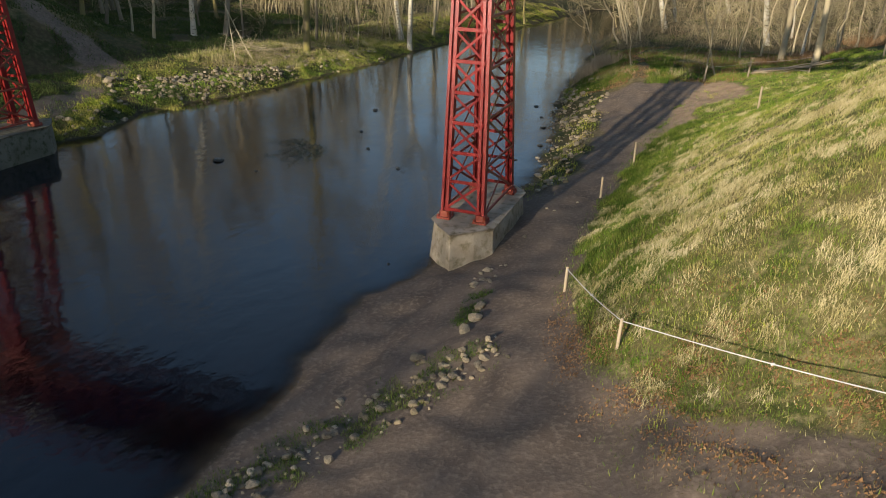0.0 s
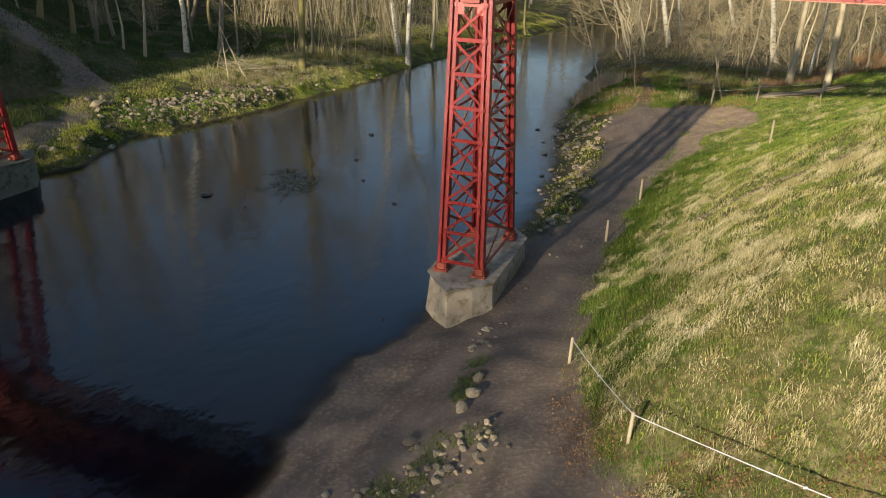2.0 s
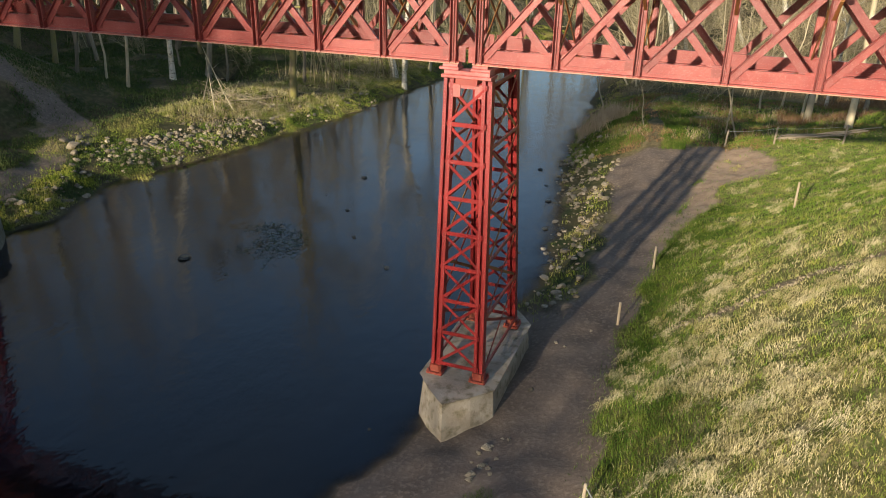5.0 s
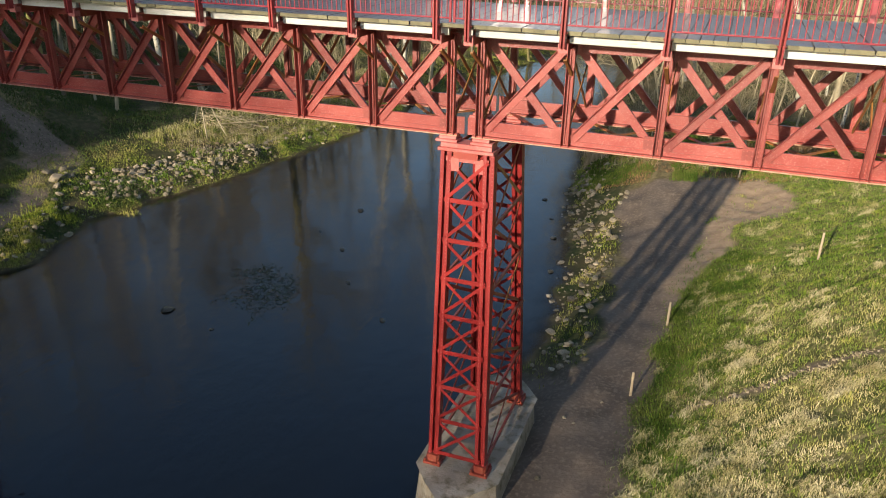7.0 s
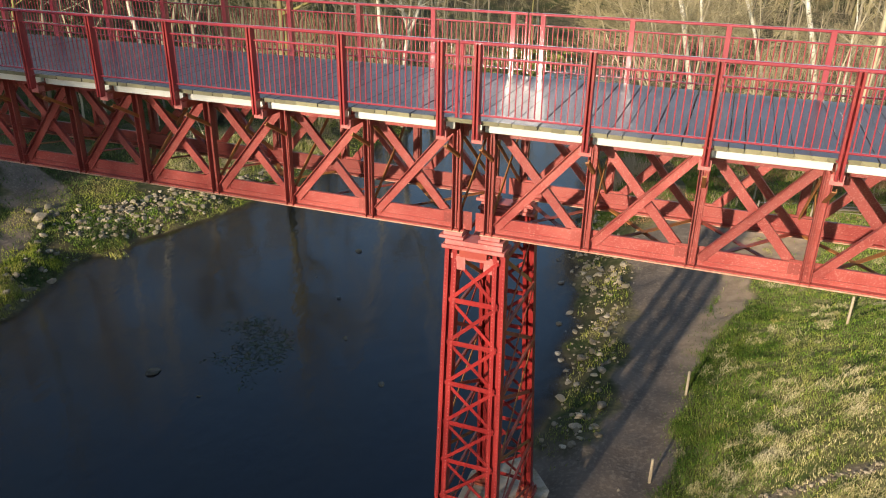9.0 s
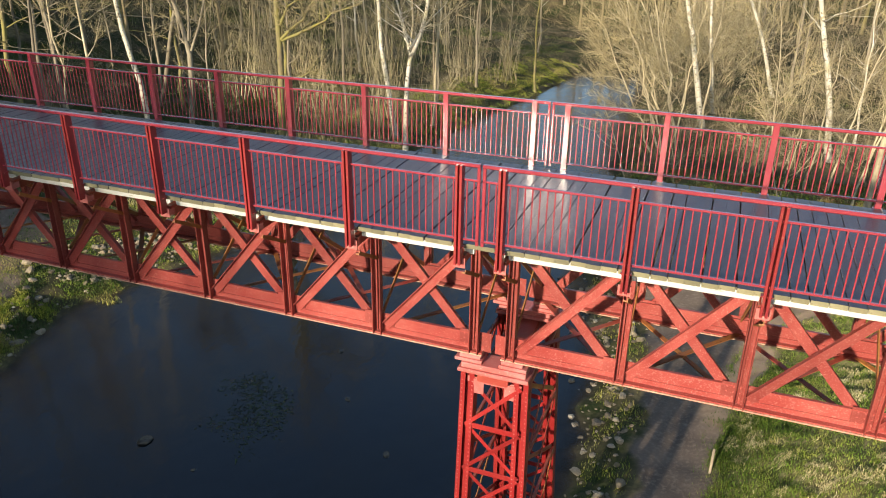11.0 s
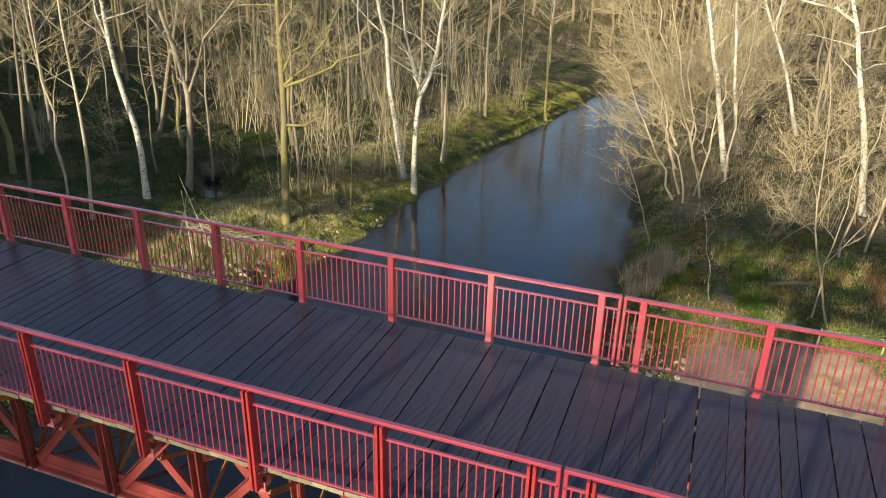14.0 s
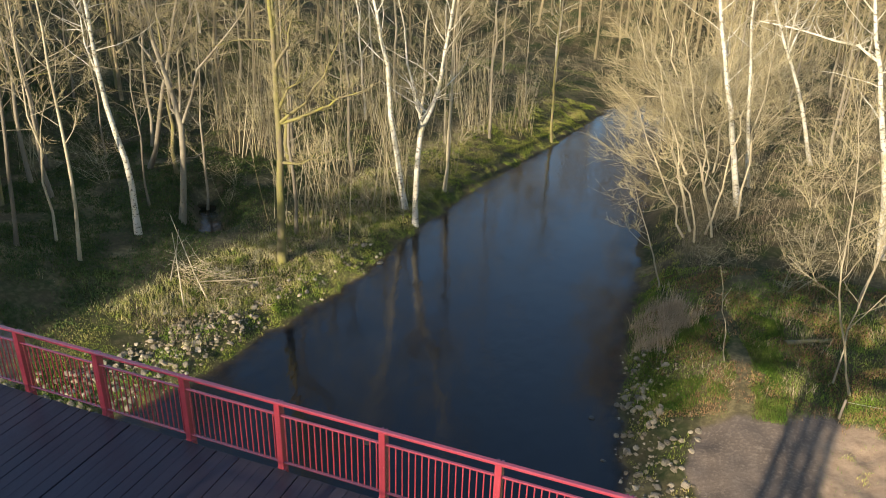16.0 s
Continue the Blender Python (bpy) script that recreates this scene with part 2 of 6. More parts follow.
def water_material():
    m, nt, b = surface("dark_river_water", 0.085, 0.0, 0.82)
    v = coords(nt, "world", (1, 0.55, 1))
    c = blend(nt, noise_of(nt, v, 0.22, 5, 0.4, 0.65), (0.0011, 0.0028, 0.0075), (0.0058, 0.0047, 0.0038))
    nt.links.new(c, b.inputs["Base Color"])
    b.inputs["IOR"].default_value = 1.33
    shallow = nt.nodes.new("ShaderNodeAttribute")
    shallow.attribute_name = "clarity"
    nt.links.new(scaled(nt, shallow.outputs["Fac"], -0.9, 1.0), b.inputs["Alpha"])
    tall = noise_of(nt, v, 1.7, 3, 0.2, 0.8)
    small = noise_of(nt, v, 6.0, 3, 0.2, 0.8)
    add = nt.nodes.new("ShaderNodeMath")
    add.operation = "ADD"
    nt.links.new(tall, add.inputs[0])
    nt.links.new(scaled(nt, small, 0.16), add.inputs[1])
    bumped(nt, b, add.outputs[0], 0.22, 0.035)
    return m


GROUND, WATER = ground_material(), water_material()

# ---- mesh tools ----


class Build:
    """Collects points and faces of one mesh."""

    def __init__(self):
        self.v, self.f = [], []

    def add(self, points, faces):
        n = len(self.v)
        self.v += [tuple(p) for p in points]
        self.f += [tuple(i + n for i in f) for f in faces]
        return self

    def box(self, x0, x1, y0, y1, z0, z1, c=0.0):
        if c <= 0:
            pts = [(x, y, z) for z in (z0, z1) for x, y in ((x0, y0), (x1, y0), (x1, y1), (x0, y1))]
            return self.add(pts, [(3, 2, 1, 0), (4, 5, 6, 7), (0, 1, 5, 4), (1, 2, 6, 5), (2, 3, 7, 6), (3, 0, 4, 7)])
        return self.beam(((x0 + x1) / 2, (y0 + y1) / 2, z0), ((x0 + x1) / 2, (y0 + y1) / 2, z1), x1 - x0, y1 - y0, (0, 1, 0), c)

    def beam(self, p, q, w, h, up=(0, 0, 1), c=0.008):
        """A bar from p to q, w across and h along up, with chamfered edges."""
        p, q = Vector(p), Vector(q)
        d = (q - p).normalized()
        s = d.cross(Vector(up)).normalized()
        u = s.cross(d)
        a, b = w / 2, h / 2
        if c:
            ring = [(a, b - c), (a - c, b), (c - a, b), (-a, b - c), (-a, c - b), (c - a, -b), (a - c, -b), (a, c - b)]
        else:
            ring = [(a, b), (-a, b), (-a, -b), (a, -b)]
        k = len(ring)
        pts = [o + s * x + u * y for o in (p, q) for x, y in ring]
        faces = [(i, (i + 1) % k, k + (i + 1) % k, k + i) for i in range(k)]
        return self.add(pts, [*[f[::-1] for f in faces], tuple(range(k)), tuple(range(2 * k - 1, k - 1, -1))])

    def extrude(self, section, p, q, up=(0, 0, 1)):
        """A closed outline (across, along up) drawn from p to q."""
        p, q = Vector(p), Vector(q)
        d = (q - p).normalized()
        s = d.cross(Vector(up)).normalized()
        u = s.cross(d)
        k = len(section)
        pts = [o + s * x + u * y for o in (p, q) for x, y in section]
        faces = [(i, (i + 1) % k, k + (i + 1) % k, k + i) for i in range(k)]
        return self.add(pts, [*[f[::-1] for f in faces], tuple(range(k)), tuple(range(2 * k - 1, k - 1, -1))])

    def tube(self, pts, radii, sides=6, cap=True):
        """A tapering tube along points."""
        pts = [Vector(p) for p in pts]
        ring, n = [], len(pts)
        side = Vector((1, 0.3, 0.1))
        for i, p in enumerate(pts):
            d = (pts[min(i + 1, n - 1)] - pts[max(i - 1, 0)]).normalized()
            side = (side - d * side.dot(d)).normalized()
            other = d.cross(side)
            ring += [p + (side * math.cos(a) + other * math.sin(a)) * radii[i] for a in (2 * math.pi * j / sides for j in range(sides))]
        faces = [(i * sides + j, i * sides + (j + 1) % sides, (i + 1) * sides + (j + 1) % sides, (i + 1) * sides + j) for i in range(n - 1) for j in range(sides)]
        if cap:
            faces.append(tuple(range((n - 1) * sides, n * sides)))
        return self.add(ring, faces)

    def mesh(self, name, material, smooth=False):
        me = bpy.data.meshes.new(name)
        me.from_pydata(self.v, [], self.f)
        me.materials.append(material)
        if smooth:
            me.polygons.foreach_set("use_smooth", [True] * len(me.polygons))
        me.update()
        return me


def part(name, shape, material, parent, label="", smooth=False):
    """Links a Build, or a ready mesh, as one mesh object under a thing or a part."""
    me = shape if isinstance(shape, bpy.types.Mesh) else shape.mesh(name, material, smooth)
    ob = new(name, me)
    ob.parent = parent
    return tagged(ob, label) if label else ob


def thing(name, label, category, group="", kind="", at=(0, 0, 0)):
    ob = new(name)
    ob.location = at
    ob.empty_display_size = 0.1
    return tagged(ob, label, category, group, kind)


def triangles(name, pts, material, label, category, faces=None):
    """One object of many small loose faces: what nobody could count."""
    pts = np.asarray(pts, np.float32).reshape(-1, 3)
    me = bpy.data.meshes.new(name)
    n = len(pts)
    me.vertices.add(n)
    me.vertices.foreach_set("co", pts.ravel())
    me.loops.add(n)
    me.loops.foreach_set("vertex_index", np.arange(n, dtype=np.int32))
    me.polygons.add(n // 3)
    me.polygons.foreach_set("loop_start", np.arange(0, n, 3, dtype=np.int32))
    me.update(calc_edges=True)
    me.validate()
    me.materials.append(material)
    return tagged(new(name, me), label, category, kind="stuff")


# ---- the lie of the land ----
SHORE_Y = [-80, -13, -10, -7, -4, 0, 2, 4, 6, 8, 11, 13, 16, 18, 22, 26, 30, 34, 38, 42, 48, 55, 63, 70, 78, 88, 95, 106]
SHORE_R = [-400, -200, -50, -20, -11.5, -8.8, -8.6, -8.4, -8.2, -8.1, -7.9, -8.35, -8.3, -7.6, -7.1, -7.0, -7.0, -7.4, -8.2, -9.2, -9.9, -10.1, -10.9, -11.3, -11.6, -12.0, -12.6, -12.6]
SHORE_L = [-900, -700, -600, -500, -400, -200, -60, -36, -30, -28.5, -28.5, -28.5, -28.5, -28.5, -27.8, -27.0, -28.3, -27.4, -26.0, -25.5, -24.5, -24.2, -23.4, -22.3, -20.8, -19.2, -18.4, -16.0]
TOE_Y = [-60, 0, 5, 10.7, 12, 13, 14, 16, 20, 24, 28, 31, 34, 38, 44, 60, 120]
TOE_X = [0, -0.6, -1.0, -1.4, -1.9, -2.3, -2.7, -3.3, -3.7, -3.65, -3.5, -3.35, -3.05, -2.4, -0.8, 8, 30]


def wave(x, y, s, seed=0.0):
    """A cheap smooth waver, about -1 to 1."""
    return (np.sin(x * s + 1.3 * np.sin(y * s * 0.7 + seed) + seed) + np.sin(y * s * 1.1 + 1.7 * np.sin(x * s * 0.6 - seed) + 2 * seed)) / 2


def ease(a, b, x):
    t = np.clip((x - a) / (b - a), 0, 1)
    return t * t * (3 - 2 * t)


def in_river(x, y):
    """How far inside the river's edge a place lies, in metres; less than 0 on land."""
    w = 0.22 * wave(x, y, 1.9, 1.0) + 0.12 * wave(x, y, 4.7, 2.0)
    a = np.minimum(np.minimum(x - np.interp(y, SHORE_Y, SHORE_L), np.interp(y, SHORE_Y, SHORE_R) - x), 104 - y)
    low = np.interp(x, [-13, -9, -4, 2, 10, 30, 90], [97, 106, 111, 116.2, 117.4, 120.6, 113.5])
    high = np.interp(x, [-20, -16, -8, 2, 30, 90], [94, 104, 113, 118, 122, 115])
    b = np.minimum(np.minimum(y - low, high - y), x + 18.0)
    return np.maximum(a, b) + w


def hill(x, y):
    d = x - np.interp(y, TOE_Y, TOE_X)
    slope = np.interp(y, [0, 10, 14, 25, 29, 33, 38, 44, 70], [0.36, 0.42, 0.7, 0.7, 0.52, 0.32, 0.24, 0.22, 0.2])
    s = 0.3
    rise = np.where(d > 12, d, s * np.log1p(np.exp(np.clip(d / s, -30, 30))))
    return 11.5 * (1 - np.exp(-slope * rise / 11.5 * (1 + 0.35 * ease(0, 10, rise))))


def land(x, y):
    """Height of the ground at x, y (numpy arrays)."""
    x, y = np.asarray(x, float), np.asarray(y, float)
    s = in_river(x, y)
    d = np.maximum(-s, 0)
    bed = -np.minimum(0.9, 0.16 * np.maximum(s, 0))
    right = (x > (np.interp(y, SHORE_Y, SHORE_L) + np.interp(y, SHORE_Y, SHORE_R)) / 2)
    beach = ease(24, 14, y)
    flat = 0.66 * ease(-0.1, 1.7, d) * (1 - beach) + beach * (1.3 * ease(-0.5, 7.0, d) - 0.02)
    flat = flat + np.interp(y, [23, 28, 34, 38, 41.5, 45, 50, 56], [0, 0.17, 0.46, 0.86, 1.33, 1.45, 1.0, 0.8]) * ease(0.4, 4.5, d)
    rz = flat + hill(x, y) + 0.045 * np.maximum(y - 48, 0) * ease(0, 6, d) + 0.25 * ease(40, 50, y) * ease(0, 1.2, d)
    lz = 0.55 * ease(0, 1.3, d) + 0.8 * ease(0.8, 6, d) + 0.055 * np.maximum(d - 8, 0)
    slope_left = ease(44, 30, y) * 0.7 * np.maximum(-(x + 35 - 0.25 * (y - 30)), 0)
    lz = lz + 11.0 * (1 - np.exp(-slope_left / 11.0 * 1.2))
    lz = lz - 2.1 * np.exp(-((near_line(x, y, [(-34.8, 49.6), (-39.0, 54.5)]) / 1.3) ** 2))
    lz = lz + 14.0 * (1 - np.exp(-0.42 * np.maximum(d - 24, 0) / 14.0))
    far = ease(108, 122, y)
    z = np.where(right & (y < 108), rz, lz)
    z = np.where(y >= 108, lz * (1 - far) + far * (0.9 + 0.055 * d + 16.0 * (1 - np.exp(-0.4 * np.maximum(d - 12, 0) / 16.0))), z)
    z = np.where(s > 0, bed, z)
    z = z + 0.05 * wave(x, y, 6.3, 2.2) * ease(0.3, 1.2, x - np.interp(y, TOE_Y, TOE_X)) * ease(43, 41, y) * (x < 20)
    return z + ease(0, 1, d) * (0.07 * wave(x, y, 1.3, 0.4) + 0.035 * wave(x, y, 4.1, 3.0))


def spot(x, y):
    return float(land(np.array([x]), np.array([y]))[0])


LEFT_PATH = [(-29.2, 20.5), (-30.1, 26.2), (-31.0, 29.4), (-32.2, 32.2), (-34.2, 34.0), (-36.2, 34.4), (-38.2, 34.1), (-43.0, 34.6)]
BACK_TRACK = [(-4.7, 40.5), (-4.85, 43.5), (-5.25, 46.5), (-6.3, 50.2), (-5.5, 52.0), (-4.2, 53.8), (-3.0, 58.0)]


def near_line(x, y, line):
    best = np.full(np.shape(x), 1e9)
    for (ax, ay), (bx, by) in zip(line, line[1:]):
        t = np.clip(((x - ax) * (bx - ax) + (y - ay) * (by - ay)) / ((bx - ax) ** 2 + (by - ay) ** 2), 0, 1)
        best = np.minimum(best, np.hypot(x - ax - t * (bx - ax), y - ay - t * (by - ay)))
    return best


def sandy(x, y):
    """The worn sandy hollow beside the path and the tongue that runs down from it."""
    w = 0.25 * wave(x, y, 1.7, 8.0) + 0.12 * wave(x, y, 5.1, 3.0)
    return np.maximum(ease(2.3, 1.6, np.hypot((x + 0.75) * 1.3, (y - 38.8) / 1.3) + w), ease(0.7, 0.3, near_line(x, y, [(-3.2, 31.2), (-2.4, 33.6), (-1.6, 37.0)]) + w))


def bare_soil(x, y):
    """How bare the ground is, 0 to 1: paths, beach, sandy hollow and the drip line under the bridge."""
    toe = x - np.interp(y, TOE_Y, TOE_X) + 0.25 * wave(x, y, 2.3, 5.0)
    d = -in_river(x, y)
    right = x > -16
    path = ease(0.5, 0.1, toe) * ease(42.0, 41.2, y - 0.3 * (x + 1.45) + 0.3 * wave(x, y, 1.9, 2.0)) * ease(-1, 0, y + 40)
    rocks = ease(2.4, 1.6, d + 0.3 * wave(x, y, 2.0, 6.0)) * ease(24, 27, y)
    near = ease(12.6, 11.7, y + 0.62 * (x + 1.5) + 0.5 * wave(x, y, 1.1, 7.0))
    hollow = sandy(x, y)
    drip = ease(0.3, 0.1, np.abs(y - 23.0 + 0.1 * wave(x, y, 3.0, 9.0))) * ease(-3, -2, x) * 0.8
    r = np.clip(np.maximum.reduce([path * (1 - rocks), near, hollow, drip]), 0, 1) * right
    apron = 1.1 * ease(2.6, 0.6, np.hypot(x + 33.4, y - 33.4))
    track = ease(1.0, 0.6, near_line(x, y, LEFT_PATH) - apron + 0.2 * wave(x, y, 2.0, 1.0)) * (x < -16) * 0.85
    return np.maximum(r, track)


def trail(x, y):
    """The trodden dark trail through the undergrowth."""
    return ease(0.55, 0.2, near_line(x, y, BACK_TRACK) + 0.15 * wave(x, y, 2.0, 1.0))


def steps(stops):
    out = []
    for a, b, d in stops:
        out += list(np.arange(a, b, d))
    return np.array(out + [stops[-1][1]])


def make_ground():
    xs = steps([(-900, -200, 70), (-200, -60, 7), (-60, -34, 1.0), (-34, -23, 0.4), (-23, -10, 1.0), (-10, 6, 0.2), (6, 16, 0.7), (16, 60, 3), (60, 200, 12), (200, 900, 70)])
    ys = steps([(-900, -100, 80), (-100, -10, 6), (-10, 5, 1.0), (5, 45, 0.25), (45, 62, 0.5), (62, 126, 1.2), (126, 260, 6), (260, 1200, 80)])
    gx, gy = np.meshgrid(xs, ys)
    gz = land(gx, gy)
    nx, ny = len(xs), len(ys)
    idx = np.arange(nx * ny).reshape(ny, nx)
    faces = np.stack([idx[:-1, :-1], idx[:-1, 1:], idx[1:, 1:], idx[1:, :-1]], -1).reshape(-1, 4)
    me = bpy.data.meshes.new("ground")
    me.from_pydata(np.stack([gx, gy, gz], -1).reshape(-1, 3).tolist(), [], faces.tolist())
    me.polygons.foreach_set("use_smooth", [True] * len(me.polygons))
    cover = me.color_attributes.new("cover", "FLOAT_COLOR", "POINT")
    toe = gx - np.interp(gy, TOE_Y, TOE_X)
    meadow = ease(-0.5, 0.5, toe) * ease(43.2, 41.6, gy)
    rgba = np.stack([meadow, bare_soil(gx, gy), ease(-0.15, 0.1, in_river(gx, gy)), sandy(gx, gy)], -1)
    cover.data.foreach_set("color", rgba.astype(np.float32).ravel())
    me.materials.append(GROUND)
    tagged(new("ground", me), "grassy river valley with bare soil paths", "ground", kind="structure")


make_ground()


def make_water():
    """The river's surface, clear where it is a hand deep and murky beyond."""
    xs = steps([(-900, -60, 60), (-60, -32, 2), (-32, -23, 0.4), (-23, -11, 1.5), (-11, -5, 0.25), (-5, 120, 12)])
    ys = steps([(-60, -14, 8), (-14, 5, 1.0), (5, 60, 0.5), (60, 126, 1.5)])
    gx, gy = np.meshgrid(xs, ys)
    nx, ny = len(xs), len(ys)
    idx = np.arange(nx * ny).reshape(ny, nx)
    faces = np.stack([idx[:-1, :-1], idx[:-1, 1:], idx[1:, 1:], idx[1:, :-1]], -1).reshape(-1, 4)
    me = bpy.data.meshes.new("water")
    me.from_pydata(np.stack([gx, gy, 0 * gx], -1).reshape(-1, 3).tolist(), [], faces.tolist())
    depth = np.maximum(-land(gx, gy), 0)
    clarity = me.attributes.new("clarity", "FLOAT", "POINT")
    clarity.data.foreach_set("value", np.exp(-depth / 0.05).astype(np.float32).ravel())
    me.materials.append(WATER)
    tagged(new("water", me), "dark calm river water with soft ripples", "water", kind="structure")


make_water()

# ---- the bridge ----
JOINT, NEAR, FAR = -7.135, 19.05, 22.93       # joint over the pier, the two railings
TN, TF = 19.97, 22.01                         # the two trusses
MID = (TN + TF) / 2
Z_LOW, Z_TOP, Z_DECK, Z_RAIL = 8.79, 10.74, 10.99, 12.17
NODES_L = [JOINT - 0.295 - 1.65 * n for n in range(13)]
NODES_R = [JOINT + 0.29 + 1.66 * n for n in range(11)]
NODES_LL = [NODES_L[-1] - 0.59 - 1.65 * n for n in range(17)]


def chord_low(x0, x1, y):
    """Web plate on a wide flange, with angle irons along the foot and a lip along the top."""
    half = [(0.11, 0.024), (0.11, 0.046), (0.028, 0.05), (0.028, 0.13), (0.015, 0.13), (0.015, 0.31), (0.026, 0.31), (0.026, 0.326)]
    return Build().extrude(half + [(-a, b) for a, b in reversed(half)], (x0, y, Z_LOW), (x1, y, Z_LOW))


def chord_top(x0, x1, y):
    half = [(0.015, -0.21), (0.015, -0.1), (0.026, -0.1), (0.03, -0.045), (0.075, -0.04), (0.075, -0.024), (0.12, -0.024), (0.12, 0.0)]
    return Build().extrude(half + [(-a, b) for a, b in reversed(half)], (x0, y, Z_TOP), (x1, y, Z_TOP))


def upright(out):
    """Two angle irons with a gap between, web facing out (-1 or 1 along y)."""
    b = Build()
    z0, z1 = Z_LOW + 0.02, Z_TOP - 0.02
    for s in (-1, 1):
        b.beam((s * 0.045, out * 0.025, z0), (s * 0.045, out * 0.025, z1), 0.06, 0.016, (0, 1, 0), 0.004)
        b.beam((s * 0.068, out * 0.075, z0), (s * 0.068, out * 0.075, z1), 0.014, 0.115, (0, 1, 0), 0.004)
    b.beam((0, -out * 0.02, z0 + 0.02), (0, -out * 0.02, z1 - 0.02), 0.1, 0.014, (0, 1, 0), 0.004)
    return b


def flat_bar(p, q, out, wide=0.15, rib=True):
    b = Build()
    b.beam(p, q, 0.018, wide, (0, 0, 1), 0.004)
    if rib:
        d = (Vector(q) - Vector(p)).normalized()
        up = Vector((0, 1, 0)).cross(d)
        up = up if up.z > 0 else -up
        o = up * (wide / 2 - 0.01) + Vector((0, out * 0.035, 0))
        b.beam(Vector(p) + o, Vector(q) + o, 0.07, 0.014, (0, 0, 1), 0.003)
    return b


def rivet_rows(nodes, y, out):
    """Rivet heads along the lower chord and on the gusset plates."""
    pts = []
    r = 0.013
    base = [(math.cos(a) * r, math.sin(a) * r) for a in (0, math.pi / 2, math.pi, 3 * math.pi / 2)]

    def head(x, z, yy):
        for i in range(4):
            (ax, az), (bx, bz) = base[i], base[(i + 1) % 4]
            pts.extend([(x + ax, yy, z + az), (x + bx, yy, z + bz), (x, yy + out * 0.01, z)])

    lo, hi = min(nodes), max(nodes)
    for k in range(int((hi - lo) / 0.11)):
        head(lo + 0.06 + 0.11 * k, Z_LOW + 0.075, y + out * 0.017)
    for x in nodes:
        for i in range(-2, 3):
            for j in (0.14, 0.22, 0.3):
                head(x + i * 0.09, Z_LOW + j, y + out * 0.026)
            head(x + i * 0.07, Z_TOP - 0.16, y + out * 0.026)
    return pts


def span(nodes, name_label):
    nodes = sorted(nodes)
    x0, x1 = nodes[0] - 0.14, nodes[-1] + 0.14
    t = thing("truss_span", name_label, "truss bridge", "spans of the bridge")
    ups = {s: upright(s).mesh("upright", RED) for s in (-1, 1)}
    for y, out, paint in ((TN, -1, RED), (TF, 1, RED)):
        part("bottom_chord", chord_low(x0, x1, y), paint, t)
        part("flange", Build().beam((x0, y, Z_LOW + 0.012), (x1, y, Z_LOW + 0.012), 0.27, 0.024, (0, 0, 1), 0.005), FLANGE, t, "tan weathered bottom flange")
        part("top_chord", chord_top(x0, x1, y), paint, t)
        for x in nodes:
            part("upright", ups[out], paint, t).location = (x, y + out * 0.02, 0)
            g = Build()
            g.beam((x - 0.26, y + out * 0.018, Z_LOW + 0.2), (x + 0.26, y + out * 0.018, Z_LOW + 0.2), 0.012, 0.34, (0, 0, 1), 0.004)
            part("gusset_plate", g, paint, t)
            g = Build().beam((x - 0.16, y + out * 0.018, Z_TOP - 0.14), (x + 0.16, y + out * 0.018, Z_TOP - 0.14), 0.012, 0.22, (0, 0, 1), 0.004)
            part("gusset_plate", g, paint, t)
        for n, (a, b) in enumerate(zip(nodes, nodes[1:])):
            lo, hi = Z_LOW + 0.16, Z_TOP - 0.12
            part("diagonal", flat_bar((a + 0.12, y + out * 0.045, lo), (b - 0.1, y + out * 0.045, hi), out, 0.16), paint, t)
            part("diagonal", flat_bar((a + 0.1, y - out * 0.045, hi), (b - 0.12, y - out * 0.045, lo), -out, 0.15), paint, t)
        me = triangles("rivets", rivet_rows(nodes, y, out), PALE, "rows of domed rivet heads", "rivets")
        me.parent = t
        for key in ("category", "label"):
            if key in me:
                del me[key]
    for x in nodes:
        # floor beam with its overhanging ends, and the sway frame between the trusses
        b = Build()
        b.beam((x, NEAR + 0.1, Z_TOP + 0.03), (x, FAR - 0.1, Z_TOP + 0.03), 0.12, 0.05)
        b.beam((x, NEAR + 0.25, Z_TOP - 0.06), (x, FAR - 0.25, Z_TOP - 0.06), 0.02, 0.15)
        part("floor_beam", b, RED_DARK, t)
        for y, s, yt in ((NEAR, 1, TN), (FAR, -1, TF)):
            k = Build()
            k.beam((x - 0.085, y + s * 0.03, Z_TOP - 0.03), (x + 0.085, y + s * 0.03, Z_TOP - 0.03), 0.02, 0.15, (0, 0, 1), 0.004)
            k.beam((x, y + s * 0.045, Z_TOP - 0.05), (x, y + s * 0.2, Z_TOP - 0.05), 0.1, 0.1, (0, 0, 1), 0.006)
            part("bracket", k, PALE, t)
            k = Build()
            k.beam((x + 0.02, y + s * 0.16, Z_TOP - 0.24), (x + 0.02, yt - s * 0.06, Z_TOP - 0.62), 0.06, 0.02, (0, 0, 1), 0.004)
            k.beam((x + 0.045, y + s * 0.16, Z_TOP - 0.22), (x + 0.045, yt - s * 0.06, Z_TOP - 0.6), 0.012, 0.06, (0, 0, 1), 0.003)
            part("strut", k, RUST, t)
        for s in (-1, 1):
            a, c = (TN + 0.06, TF - 0.06) if s > 0 else (TF - 0.06, TN + 0.06)
            part("sway_brace", Build().beam((x + 0.03 * s, a, Z_LOW + 0.35), (x + 0.03 * s, c, Z_TOP - 0.2), 0.02, 0.08, (0, 0, 1), 0.004), RUST, t)
